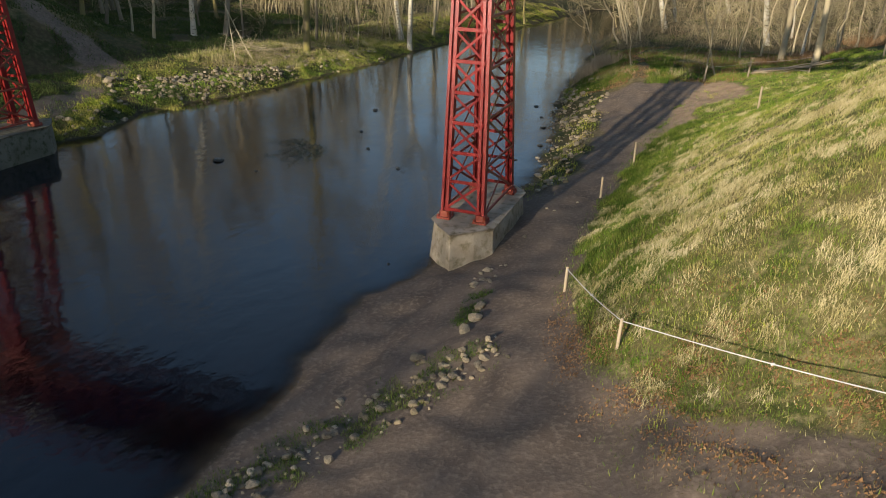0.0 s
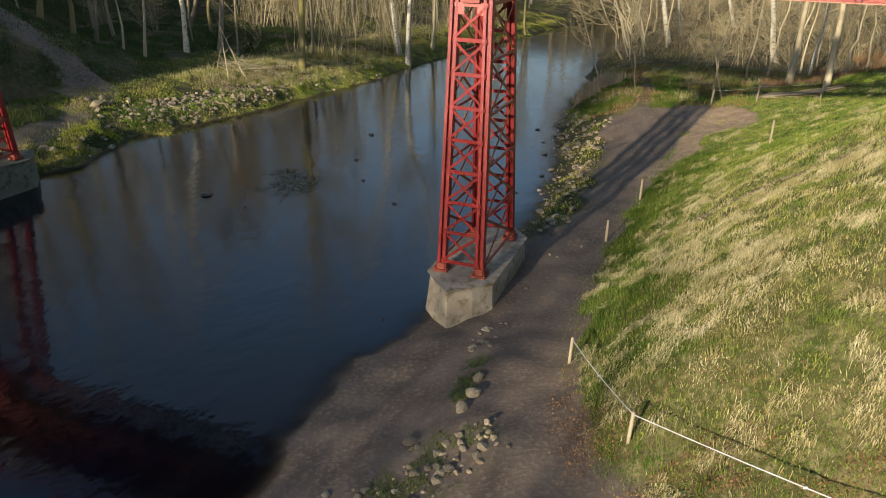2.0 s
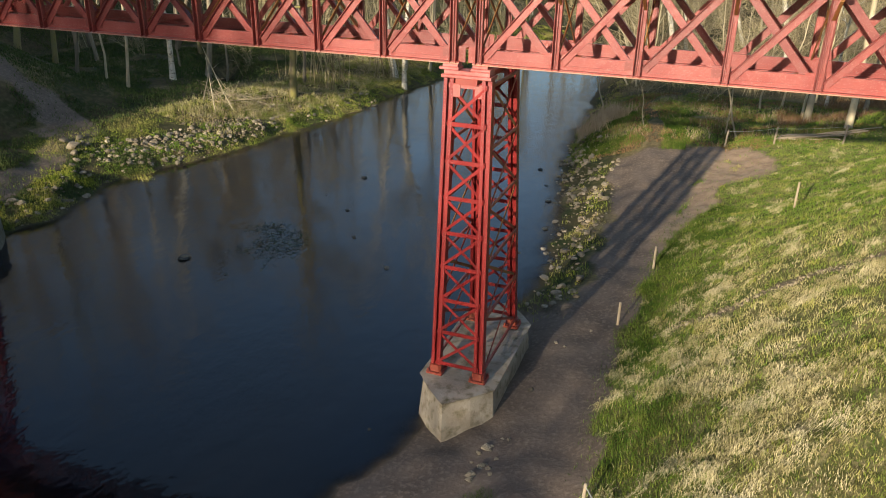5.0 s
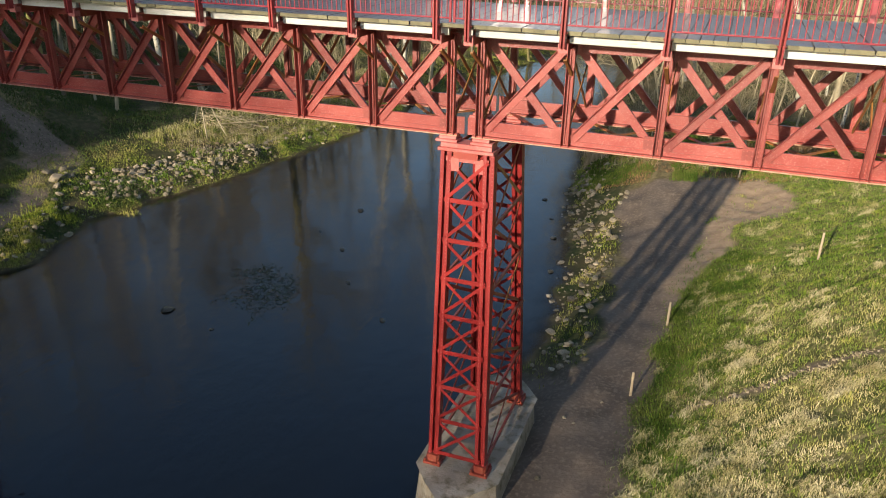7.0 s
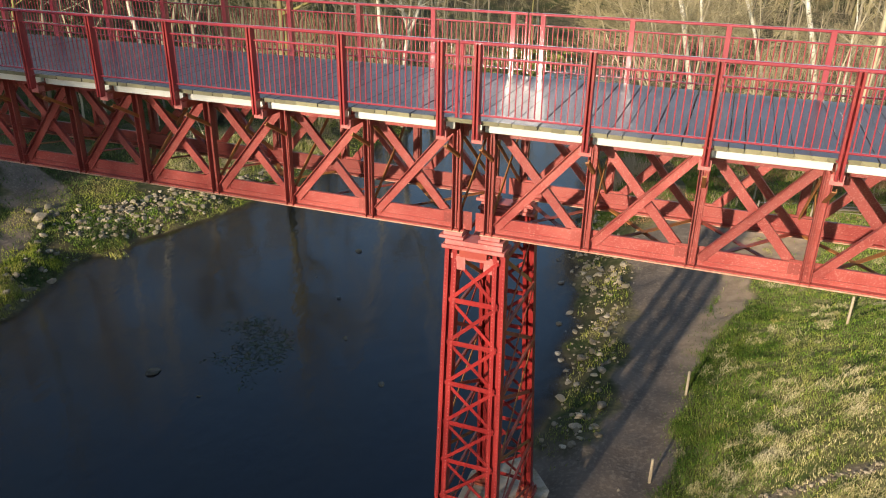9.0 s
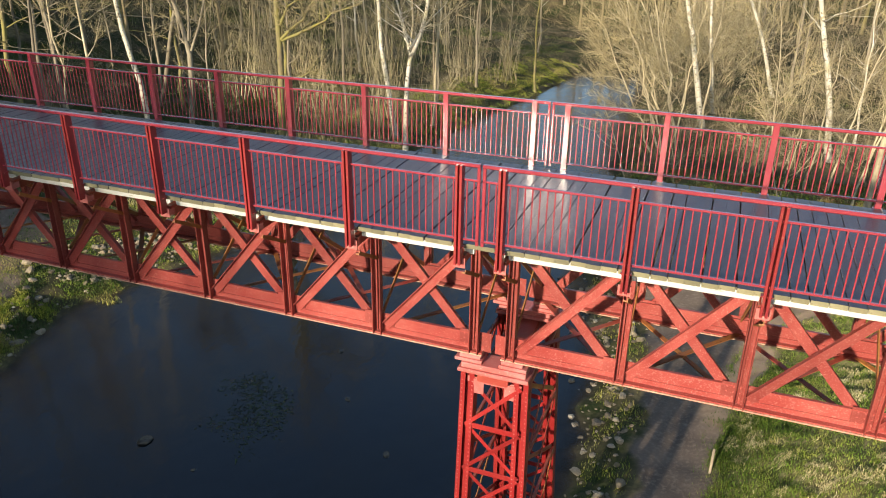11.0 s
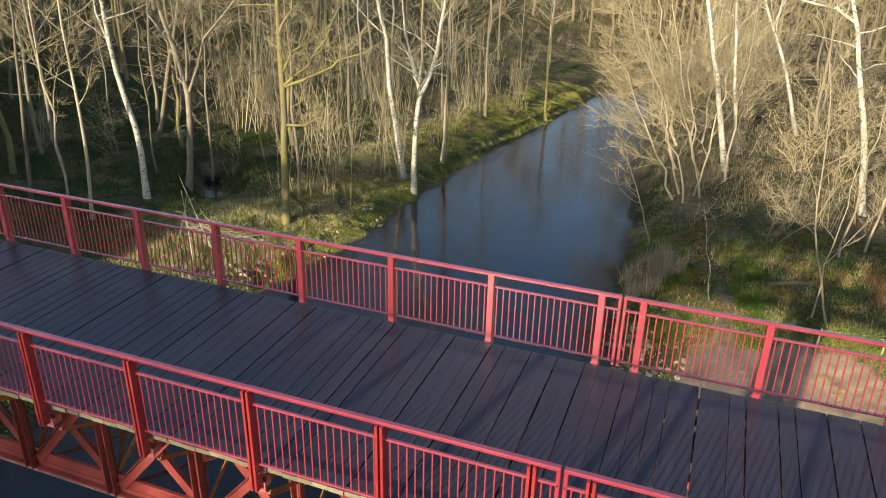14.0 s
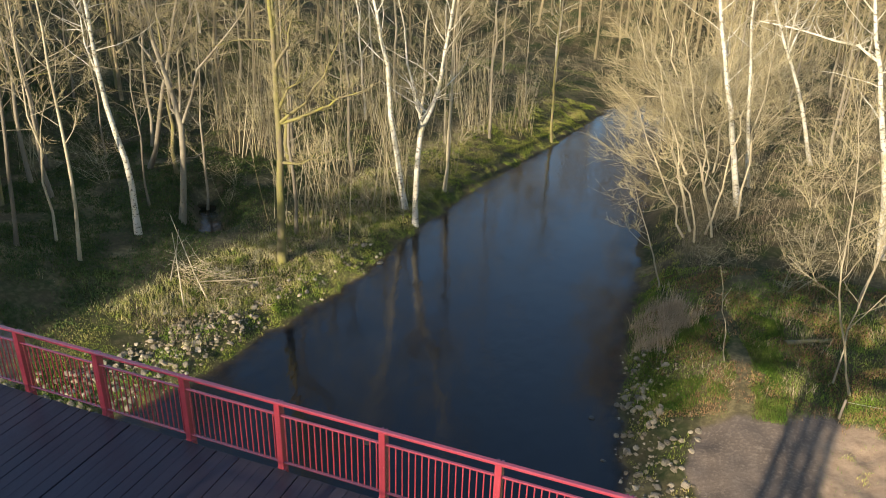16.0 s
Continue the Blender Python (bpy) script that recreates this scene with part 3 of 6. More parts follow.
    for n, (a, b) in enumerate(zip(nodes, nodes[1:])):
        for s in (-1, 1):
            ya, yb = (TN, TF) if s > 0 else (TF, TN)
            part("wind_brace", Build().beam((a, ya, Z_LOW + 0.05 + 0.012 * s), (b, yb, Z_LOW + 0.05 + 0.012 * s), 0.09, 0.018, (0, 0, 1), 0.003), RUST if n % 2 else RED_DARK, t)
    for y in (MID - 1.25, MID - 0.45, MID + 0.45, MID + 1.25):
        part("stringer", Build().beam((x0, y, Z_TOP + 0.1), (x1, y, Z_TOP + 0.1), 0.12, 0.09), RED_DARK, t)
    for y in (NEAR + 0.28, FAR - 0.28):
        ends = [x0, *nodes, x1]
        for a, b in zip(ends, ends[1:]):
            if b - a > 0.5:
                part("edge_board", Build().beam((a + 0.055, y, Z_DECK - 0.147), (b - 0.055, y, Z_DECK - 0.147), 0.07, 0.16, (0, 0, 1), 0.01), FASCIA, t, "pale weathered edge timber")
            elif b - a > 0.12:
                part("edge_board", Build().beam((a, y, Z_DECK - 0.147), (b, y, Z_DECK - 0.147), 0.07, 0.16, (0, 0, 1), 0.01), FASCIA, t, "pale weathered edge timber")
    return t


span(NODES_L, "red riveted steel lattice span over the river")
span(NODES_R, "red riveted steel lattice span over the grassy slope")
span(NODES_LL, "red riveted steel lattice span over the wooded bank")


def post_mesh(s):
    """A channel-section railing post; s is the way to the deck's middle along y."""
    b = Build()
    b.beam((0, s * 0.035, Z_TOP - 0.05), (0, s * 0.035, Z_RAIL - 0.035), 0.094, 0.016, (0, 1, 0), 0.004)
    for e in (-1, 1):
        b.beam((e * 0.03, -s * 0.03, Z_TOP - 0.02), (e * 0.03, -s * 0.03, Z_RAIL - 0.035), 0.034, 0.115, (0, 1, 0), 0.003)
    b.beam((-0.07, s * 0.0, Z_DECK - 0.02), (0.07, s * 0.0, Z_DECK - 0.02), 0.09, 0.02)
    return b


def railing(nodes, y, s, label):
    nodes = sorted(nodes)
    x0, x1 = nodes[0] - 0.275, nodes[-1] + 0.275
    t = thing("railing", label, "railing", "bridge railings")
    part("handrail", Build().beam((x0, y, Z_RAIL - 0.03), (x1, y, Z_RAIL - 0.03), 0.075, 0.05, (0, 0, 1), 0.012), RAIL, t)
    part("middle_rail", Build().beam((x0, y, Z_RAIL - 0.235), (x1, y, Z_RAIL - 0.235), 0.045, 0.03), RAIL, t)
    part("bottom_rail", Build().beam((x0, y, Z_DECK + 0.1), (x1, y, Z_DECK + 0.1), 0.045, 0.03), RAIL, t)
    # near posts take the darker red: their channels' shade is put into the colour
    pm = post_mesh(s).mesh("post", POST_RED_SHADED if s > 0 else RAIL)
    for x in nodes:
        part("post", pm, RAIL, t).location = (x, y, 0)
    bm = Build().beam((0, 0, Z_DECK + 0.11), (0, 0, Z_RAIL - 0.24), 0.018, 0.018, (0, 1, 0), 0.004).mesh("baluster", RAIL)
    em = Build().beam((0, 0, Z_DECK + 0.03), (0, 0, Z_RAIL - 0.05), 0.045, 0.045, (0, 1, 0), 0.008).mesh("end_post", RAIL)
    for a, b in zip(nodes, nodes[1:]):
        for k in range(1, 17):
            part("baluster", bm, RAIL, t).location = (a + (b - a) * k / 17, y, 0)
    for x, e in ((nodes[0], -1), (nodes[-1], 1)):
        for k in (1, 2):
            part("baluster", bm, RAIL, t).location = (x + e * 0.095 * k, y, 0)
        part("end_post", em, RAIL, t).location = (x + e * 0.255, y, 0)
    return t


for y, s in ((NEAR, 1), (FAR, -1)):
    railing(NODES_L, y, s, "red painted steel railing with slim upright bars")
    railing(NODES_R, y, s, "red painted steel railing with slim upright bars")
    railing(NODES_LL, y, s, "red painted steel railing with slim upright bars")


def tower(cx, label):
    """A tapering lattice pier on four legs, with its shoes and the stepped bearing beams."""
    t = thing("pier_tower", label, "bridge pier", "piers of the bridge")
    z0, z1 = 1.24, 8.5
    bx, tx, by, ty = 0.56, 0.44, 1.5, 1.0
    cx0, cx1 = cx + 0.17, cx + 0.06

    def at(sx, sy, f):
        return Vector((cx0 + (cx1 - cx0) * f + sx * (bx + (tx - bx) * f), MID + sy * (by + (ty - by) * f), z0 + (z1 - z0) * f))

    for sx in (-1, 1):
        for sy in (-1, 1):
            p, q = at(sx, sy, 0), at(sx, sy, 1)
            quarter = [(0.115, 0.0), (0.115, 0.11), (0.035, 0.11), (0.035, 0.092), (0.093, 0.092), (0.093, 0.016)]
            ring = quarter + [(-u, v) for u, v in reversed(quarter)]
            ring = ring[:-1] + [(-0.115, 0.0)] + [(-u, -v) for u, v in quarter[1:]] + [(u, -v) for u, v in reversed(quarter[1:])]
            b = Build().extrude(ring, p, q, (0, 1, 0))
            leg = part("leg", b, TOWER_RED, t)
            shoe = Build()
            shoe.beam(p + Vector((0, 0, -0.04)), p + Vector((0, 0, 0.02)), 0.42, 0.42, (0, 1, 0), 0.02)
            shoe.beam(p + Vector((0, 0, 0.02)), p + Vector((0, 0, 0.2)), 0.3, 0.3, (0, 1, 0), 0.05)
            for e in (-1, 1):
                for h in (-1, 1):
                    c = p + Vector((e * 0.17, h * 0.17, 0.02))
                    shoe.beam(c, c + Vector((0, 0, 0.07)), 0.05, 0.05, (0, 1, 0), 0.012)
            part("shoe", shoe, RED_DARK, leg)
    n = 8
    for sy in (-1, 1):
        o = Vector((0, sy * 0.09, 0))
        for k in range(n + 1):
            f = 0.035 + 0.94 * k / n
            a, b = at(-1, sy, f) + o, at(1, sy, f) + o
            part("strut", Build().beam(a, b, 0.016, 0.1, (0, 0, 1), 0.003), PALE if k == n else TOWER_RED, t)
        for e in (-1, 1):
            c = at(e, sy, 0.96) + o + Vector((-e * 0.19, sy * 0.012, 0))
            part("gusset_plate", Build().beam(c - Vector((0.085, 0, 0)), c + Vector((0.085, 0, 0)), 0.014, 0.27, (0, 0, 1), 0.004), PALE, t)
        for k in range(n):
            f, g = 0.035 + 0.94 * k / n, 0.035 + 0.94 * (k + 1) / n
            for e in (-1, 1):
                a, b = at(-e, sy, f) + o * (1 + 0.16 * e), at(e, sy, g) + o * (1 + 0.16 * e)
                part("cross_brace", Build().beam(a, b, 0.014, 0.07, (0, 0, 1), 0.003), TOWER_RED, t)
    n = 5
    for sx in (-1, 1):
        o = Vector((sx * 0.09, 0, 0))
        for k in range(n + 1):
            f = 0.03 + 0.95 * k / n
            part("strut", Build().beam(at(sx, -1, f) + o, at(sx, 1, f) + o, 0.05, 0.08, (0, 0, 1), 0.004), RED_DARK, t)
        for k in range(n):
            f, g = 0.03 + 0.95 * k / n, 0.03 + 0.95 * (k + 1) / n
            for e in (-1, 1):
                part("cross_brace", Build().beam(at(sx, -e, f) + o * (1 + 0.2 * e), at(sx, e, g) + o * (1 + 0.2 * e), 0.016, 0.08, (0, 0, 1), 0.003), RUST if (k + e) % 3 == 0 else RED_DARK, t)
    for y in (TN, TF):
        b = Build()
        b.beam((cx1 - 0.57, y, 8.535), (cx1 + 0.57, y, 8.535), 0.46, 0.07, (0, 0, 1), 0.012)
        b.beam((cx1 - 0.52, y, 8.615), (cx1 + 0.52, y, 8.615), 0.38, 0.09, (0, 0, 1), 0.01)
        bearing = part("bearing_beam", b, PALE, t)
        for e in (-1, 1):
            s = Build()
            s.beam((cx + e * 0.36 - 0.22, y, 8.69), (cx + e * 0.36 + 0.22, y, 8.69), 0.34, 0.06, (0, 0, 1), 0.015)
            s.beam((cx + e * 0.34 - 0.17, y, 8.752), (cx + e * 0.34 + 0.17, y, 8.752), 0.28, 0.07, (0, 0, 1), 0.015)
            part("bearing", s, PALE, bearing)
    dots = []
    for sx in (-1, 1):
        for sy in (-1, 1):
            for k in range(88):
                c = at(sx, sy, 0.03 + 0.94 * k / 87)
                for u in (-0.085, 0.085):
                    q = c + Vector((u, sy * 0.111, 0))
                    ring = [q + Vector((0.014 * i, 0, 0.014 * j)) for i, j in ((1, 0), (0, 1), (-1, 0), (0, -1))]
                    for i in range(4):
                        dots.extend([ring[i], ring[(i + 1) % 4], q + Vector((0, sy * 0.012, 0))])
    heads = triangles("rivets", dots, PALE, "rows of domed rivet heads", "rivets")
    heads.parent = t
    for key in ("category", "label"):
        del heads[key]
    part("cap_beam", Build().beam((cx1, TN - 0.2, 8.44), (cx1, TF + 0.2, 8.44), 0.5, 0.14, (0, 0, 1), 0.02), RED_DARK, t)
    return t


J2 = (NODES_L[-1] + NODES_LL[0]) / 2
tower(JOINT, "red lattice steel pier tower on a concrete base")
tower(J2, "red lattice steel pier tower at the wooded bank")


def plinth(cx, label, stuff=CONCRETE, half=0.93, zb=-0.9):
    """A battered concrete pier base, pointed at both ends, with worn edges."""
    b = Build()
    rows = ((zb, 1.22), (0.0, 1.07), (0.5, 1.04), (1.08, 1.0), (1.15, 0.985), (1.19, 0.95))
    plan = [(0, -2.75), (half * 0.55, -2.22), (half, -1.68), (half, 0), (half, 1.68), (half * 0.55, 2.22), (0, 2.75), (-half * 0.55, 2.22), (-half, 1.68), (-half, 0), (-half, -1.68), (-half * 0.55, -2.22)]
    pts = []
    for i, (z, k) in enumerate(rows):
        for j, (x, y) in enumerate(plan):
            wob = 0.018 * math.sin(3.1 * j + 1.9 * i)
            pts.append((cx + (x + math.copysign((k - 1) * 0.9, x) * (x != 0)) * (1 + wob), MID + y + math.copysign((k - 1) * 1.1, y) * (y != 0), z + 0.01 * math.sin(j * 2.3)))
    n = len(plan)
    faces = [(i * n + j, i * n + (j + 1) % n, (i + 1) * n + (j + 1) % n, (i + 1) * n + j) for i in range(len(rows) - 1) for j in range(n)]
    t = thing("concrete_plinth", label, "plinth", "concrete plinths")
    part("body", b.add(pts, faces[:3 * n]), stuff, t)
    cap = Build().add([(cx + (q[0] - cx) * 1.012, MID + (q[1] - MID) * 1.006, q[2]) for q in pts[3 * n:]], [tuple(i - 3 * n for i in f) for f in faces[3 * n:]] + [tuple(range(2 * n, 3 * n)), tuple(range(n - 1, -1, -1))])
    part("cap", cap, stuff, t, "worn concrete cap")
    return t


plinth(JOINT + 0.24, "weathered concrete pier base with pointed ends")
plinth(J2 + 0.24, "mossy weathered concrete pier base at the water", MOSSY_CONCRETE)
ab = Build().box(NODES_R[-1] - 0.3, NODES_R[-1] + 2.5, MID - 2.2, MID + 2.2, 5.0, 8.78, 0.05).mesh("abutment", CONCRETE)
tagged(new("abutment", ab), "concrete bridge abutment in the slope", "abutment", kind="structure")
ab = Build().box(NODES_LL[-1] - 2.5, NODES_LL[-1] + 0.3, MID - 2.2, MID + 2.2, 0.0, 8.78, 0.05).mesh("abutment", CONCRETE)
tagged(new("abutment", ab), "concrete bridge abutment on the wooded bank", "abutment", kind="structure")

# ---- stones ----
ROCKS = []
for k in range(9):
    bm = bmesh.new()
    shape = random.Random(50 + k)
    bmesh.ops.create_icosphere(bm, subdivisions=2, radius=1.0)
    for v in bm.verts:
        p = v.co.copy()
        v.co *= 1 + 0.34 * noise.noise(p * 1.1 + Vector((k * 7.3, 2.1, 5.5))) + 0.13 * noise.noise(p * 2.9 + Vector((1.1, k * 3.7, 0.4)))
    for _ in range(8):
        n = Vector((shape.gauss(0, 1), shape.gauss(0, 1), shape.gauss(0, 1))).normalized()
        cut = shape.uniform(0.5, 0.8)
        for v in bm.verts:
            v.co -= n * max(0.0, v.co.dot(n) - cut)
    for v in bm.verts:
        v.co.z *= 0.72
        v.co.x *= 1.12
    me = bpy.data.meshes.new("stone")
    bm.to_mesh(me)
    bm.free()
    me.materials.append(STONE)
    me.polygons.foreach_set("use_smooth", [False] * len(me.polygons))
    ROCKS.append(me)

WET_STONE = simple("wet_stone", (0.05, 0.045, 0.035), (0.09, 0.08, 0.055), (0.03, 0.035, 0.015), 9, 1.5, 0.4, bump=0.4, vary=0.3)
WET_ROCKS = []
for me in ROCKS[:3]:
    me = me.copy()
    me.materials[0] = WET_STONE
    WET_ROCKS.append(me)


def lay(me, name, x, y, size, rng, sink=0.25, z=None, label="", category="stone", group=""):
    ob = new(name, me)
    base = spot(x, y) if z is None else z
    ob.location = (x, y, base + size * (0.5 - sink))
    ob.rotation_euler = (rng.uniform(-0.35, 0.35), rng.uniform(-0.35, 0.35), rng.uniform(0, 6.28))
    ob.scale = (size * rng.uniform(0.85, 1.2), size * rng.uniform(0.8, 1.1), size * rng.uniform(0.75, 1.1))
    return tagged(ob, label, category, group)


def stone_field(name, label, boulder_label, n, region, keep, sizes, seed, single=36):
    """Many stones: the largest are things of their own, the rest one heap."""
    rng = random.Random(seed)
    x0, x1, y0, y1 = region
    placed = []
    while len(placed) < n:
        x, y = rng.uniform(x0, x1), rng.uniform(y0, y1)
        if rng.random() < keep(x, y):
            placed.append((sizes[0] + (sizes[1] - sizes[0]) * rng.random() ** 2.6, x, y))
    placed.sort(reverse=True)
    for s, x, y in placed[:single]:
        lay(ROCKS[rng.randrange(9)], "boulder", x, y, s, rng, 0.3, None, boulder_label, "boulder", name)
    pts, faces, base = [], [], 0
    for s, x, y in placed[single:]:
        me = ROCKS[rng.randrange(9)]
        m = Matrix.LocRotScale((x, y, spot(x, y) + s * 0.14), Euler((rng.uniform(-0.4, 0.4), rng.uniform(-0.4, 0.4), rng.uniform(0, 6.28))), (s * rng.uniform(0.8, 1.2), s, s * rng.uniform(0.7, 1.1)))
        pts += [m @ v.co for v in me.vertices]
        faces += [tuple(base + i for i in p.vertices) for p in me.polygons]
        base += len(me.vertices)
    me = bpy.data.meshes.new(name)
    me.from_pydata(pts, [], faces)
    me.materials.append(STONE_ISLAND)
    tagged(new(name, me), label, "stones", kind="stuff")


def stone_islands():
    m, nt, b = surface("mixed_field_stones", 0.85, 0.0, 0.4)
    geo = nt.nodes.new("ShaderNodeNewGeometry")
    v = coords(nt, "world")
    ramp = nt.nodes.new("ShaderNodeValToRGB")
    ramp.color_ramp.elements[0].color, ramp.color_ramp.elements[1].color = (0.13, 0.1, 0.062, 1), (0.5, 0.41, 0.29, 1)
    ramp.color_ramp.elements.new(0.45).color = (0.25, 0.195, 0.12, 1)
    ramp.color_ramp.elements.new(0.7).color = (0.34, 0.265, 0.17, 1)
    nt.links.new(geo.outputs["Random Per Island"], ramp.inputs[0])
    c = blend(nt, noise_of(nt, v, 11, 5, 0.5, 0.72), ramp.outputs[0], (0.1, 0.1, 0.06))
    nt.links.new(c, b.inputs["Base Color"])
    bumped(nt, b, noise_of(nt, v, 25, 5, 0.2, 0.8), 0.4)
    return m


STONE_ISLAND = stone_islands()


def shore(x, y):
    return -float(in_river(np.array([x]), np.array([y]))[0])


stone_field("riprap", "pale rounded field stones along the water's edge", "pale grey rounded boulder on the river bank", 560, (-10.8, -5.0, 25.5, 46.5),
            lambda x, y: (max(0.0, 1 - abs(shore(x, y) - (0.75 if y < 35 else 1.1)) / (1.1 if y < 35 else 1.45))) * (0.4 + 0.6 * min(1, max(0, (y - 26) / 8))), (0.045, 0.19), 11, 60)
stone_field("bank_stones", "tumbled field stones on the wooded river bank", "brownish boulder on the wooded bank", 760, (-32, -24, 31.5, 45),
            lambda x, y: (1.0 if 0.5 < shore(x, y) < 3.1 else 0.12 * (0 < shore(x, y) < 4)) * (1.0 if y < 41.5 else 0.25), (0.05, 0.18), 12, 60)
stone_field("mound_stones", "mossy stones in the grass at the water's edge", "mossy stone at the water's edge", 90, (-31, -25, 23, 30.5),
            lambda x, y: 1.0 if 0.05 < shore(x, y) < 2.4 and near_line(np.array([x]), np.array([y]), LEFT_PATH)[0] > 1.1 else 0.0, (0.06, 0.22), 16, 16)
stone_field("bank_pebbles", "small stones scattered on the wooded bank", "pale stone on the wooded bank", 90, (-27.5, -23, 45, 52),
            lambda x, y: 1.0 if 0.1 < shore(x, y) < 2.0 else 0.0, (0.05, 0.17), 13, 10)


def near_row(x, y):
    """The line of stones that runs from the water's edge to the foot of the pier."""
    d = float(near_line(np.array([x]), np.array([y]), [(-7.6, 6.6), (-6.6, 9.2), (-5.6, 11.2), (-4.4, 12.9)])[0])
    return max(0.0, 1 - d / 0.95)


stone_field("shore_stones", "pale stones among tufts of grass on the muddy shore", "pale flat stone on the muddy shore", 230, (-9, -3.4, 5.5, 14.2), near_row, (0.035, 0.14), 14, 40)
stone_field("drip_gravel", "washed pebbles in a line under the bridge's edge", "pale pebble under the bridge's edge", 420, (-2.6, 6.5, 22.75, 23.3), lambda x, y: max(0.0, 1 - abs(y - 23.02) / 0.2), (0.02, 0.07), 15, 0)
rng = random.Random(3)
for x, y, s in ((-5.7, 12.9, 0.27), (-4.55, 12.05, 0.2), (-4.25, 13.45, 0.17), (-4.1, 13.1, 0.14), (-4.7, 13.0, 0.16), (-5.03, 15.3, 0.24), (-4.9, 14.6, 0.3), (-5.0, 14.0, 0.26), (-6.3, 9.95, 0.18)):
    lay(ROCKS[rng.randrange(9)], "boulder", x, y, s * 0.62, rng, 0.15, None, "pale stone half sunk in the muddy shore", "boulder", "shore_stones")
for k in range(15):
    x, y = -5.45 + rng.uniform(-0.45, 0.45), 17.6 + rng.uniform(-0.9, 0.9)
    lay(ROCKS[rng.randrange(9)], "stone", x, y, rng.uniform(0.05, 0.13), rng, 0.45, None, "flat pale stone trodden into the path", "stone", "path_stones")
for x, y in ((-4.92, 22.73), (-5.2, 22.9), (-5.3, 20.5), (-4.4, 24.0), (-5.6, 24.9)):
    lay(ROCKS[rng.randrange(9)], "stone", x, y, rng.uniform(0.04, 0.08), rng, 0.1, None, "small pale stone lying on the path", "stone", "path_stones")
for x, y, s in ((-19.55, 24.75, 0.33), (-17.35, 24.2, 0.13), (-17.75, 36.1, 0.22), (-12.3, 26.9, 0.2), (-16.4, 31.7, 0.17), (-14.75, 29.05, 0.15), (-18.2, 33.1, 0.1), (-8.75, 18.1, 0.1), (-7.9, 33.0, 0.2), (-8.3, 30.2, 0.14), (-8.6, 36.4, 0.2), (-9.2, 38.6, 0.16), (-10.1, 41.0, 0.18), (-25.6, 43.0, 0.16), (-24.1, 50.6, 0.25)):
    lay(WET_ROCKS[rng.randrange(3)], "river_rock", x, y, s * 0.75, rng, 0.2, 0.0 - s * 0.3, "wet dark rock breaking the river surface", "rock", "river_rocks")
for x, y, s in ((-31.6, 31.7, 0.42), (-32.2, 31.9, 0.34), (-31.0, 31.2, 0.3), (-32.0, 32.6, 0.3), (-30.4, 30.8, 0.24), (-31.3, 32.4, 0.26)):
    lay(ROCKS[rng.randrange(9)], "boulder", x, y, s * 0.72, rng, 0.15, None, "large sunlit boulder beside the wooded path", "boulder", "path_boulders")

# ---- trees ----


def unit(a, e):
    return Vector((math.cos(a) * math.cos(e), math.sin(a) * math.cos(e), math.sin(e)))


def limb_line(start, d, length, n, bend, rng, lift=0.0):
    pts, p, step = [start.copy()], start.copy(), length / n
    d = d.copy()
    for _ in range(n):
        d = (d + Vector((rng.uniform(-bend, bend), rng.uniform(-bend, bend), rng.uniform(-bend, bend) + lift))).normalized()
        p = p + d * step
        pts.append(p.copy())
    return pts


def taper(r0, r1, n):
    return [r0 + (r1 - r0) * (i / n) ** 0.8 for i in range(n + 1)]


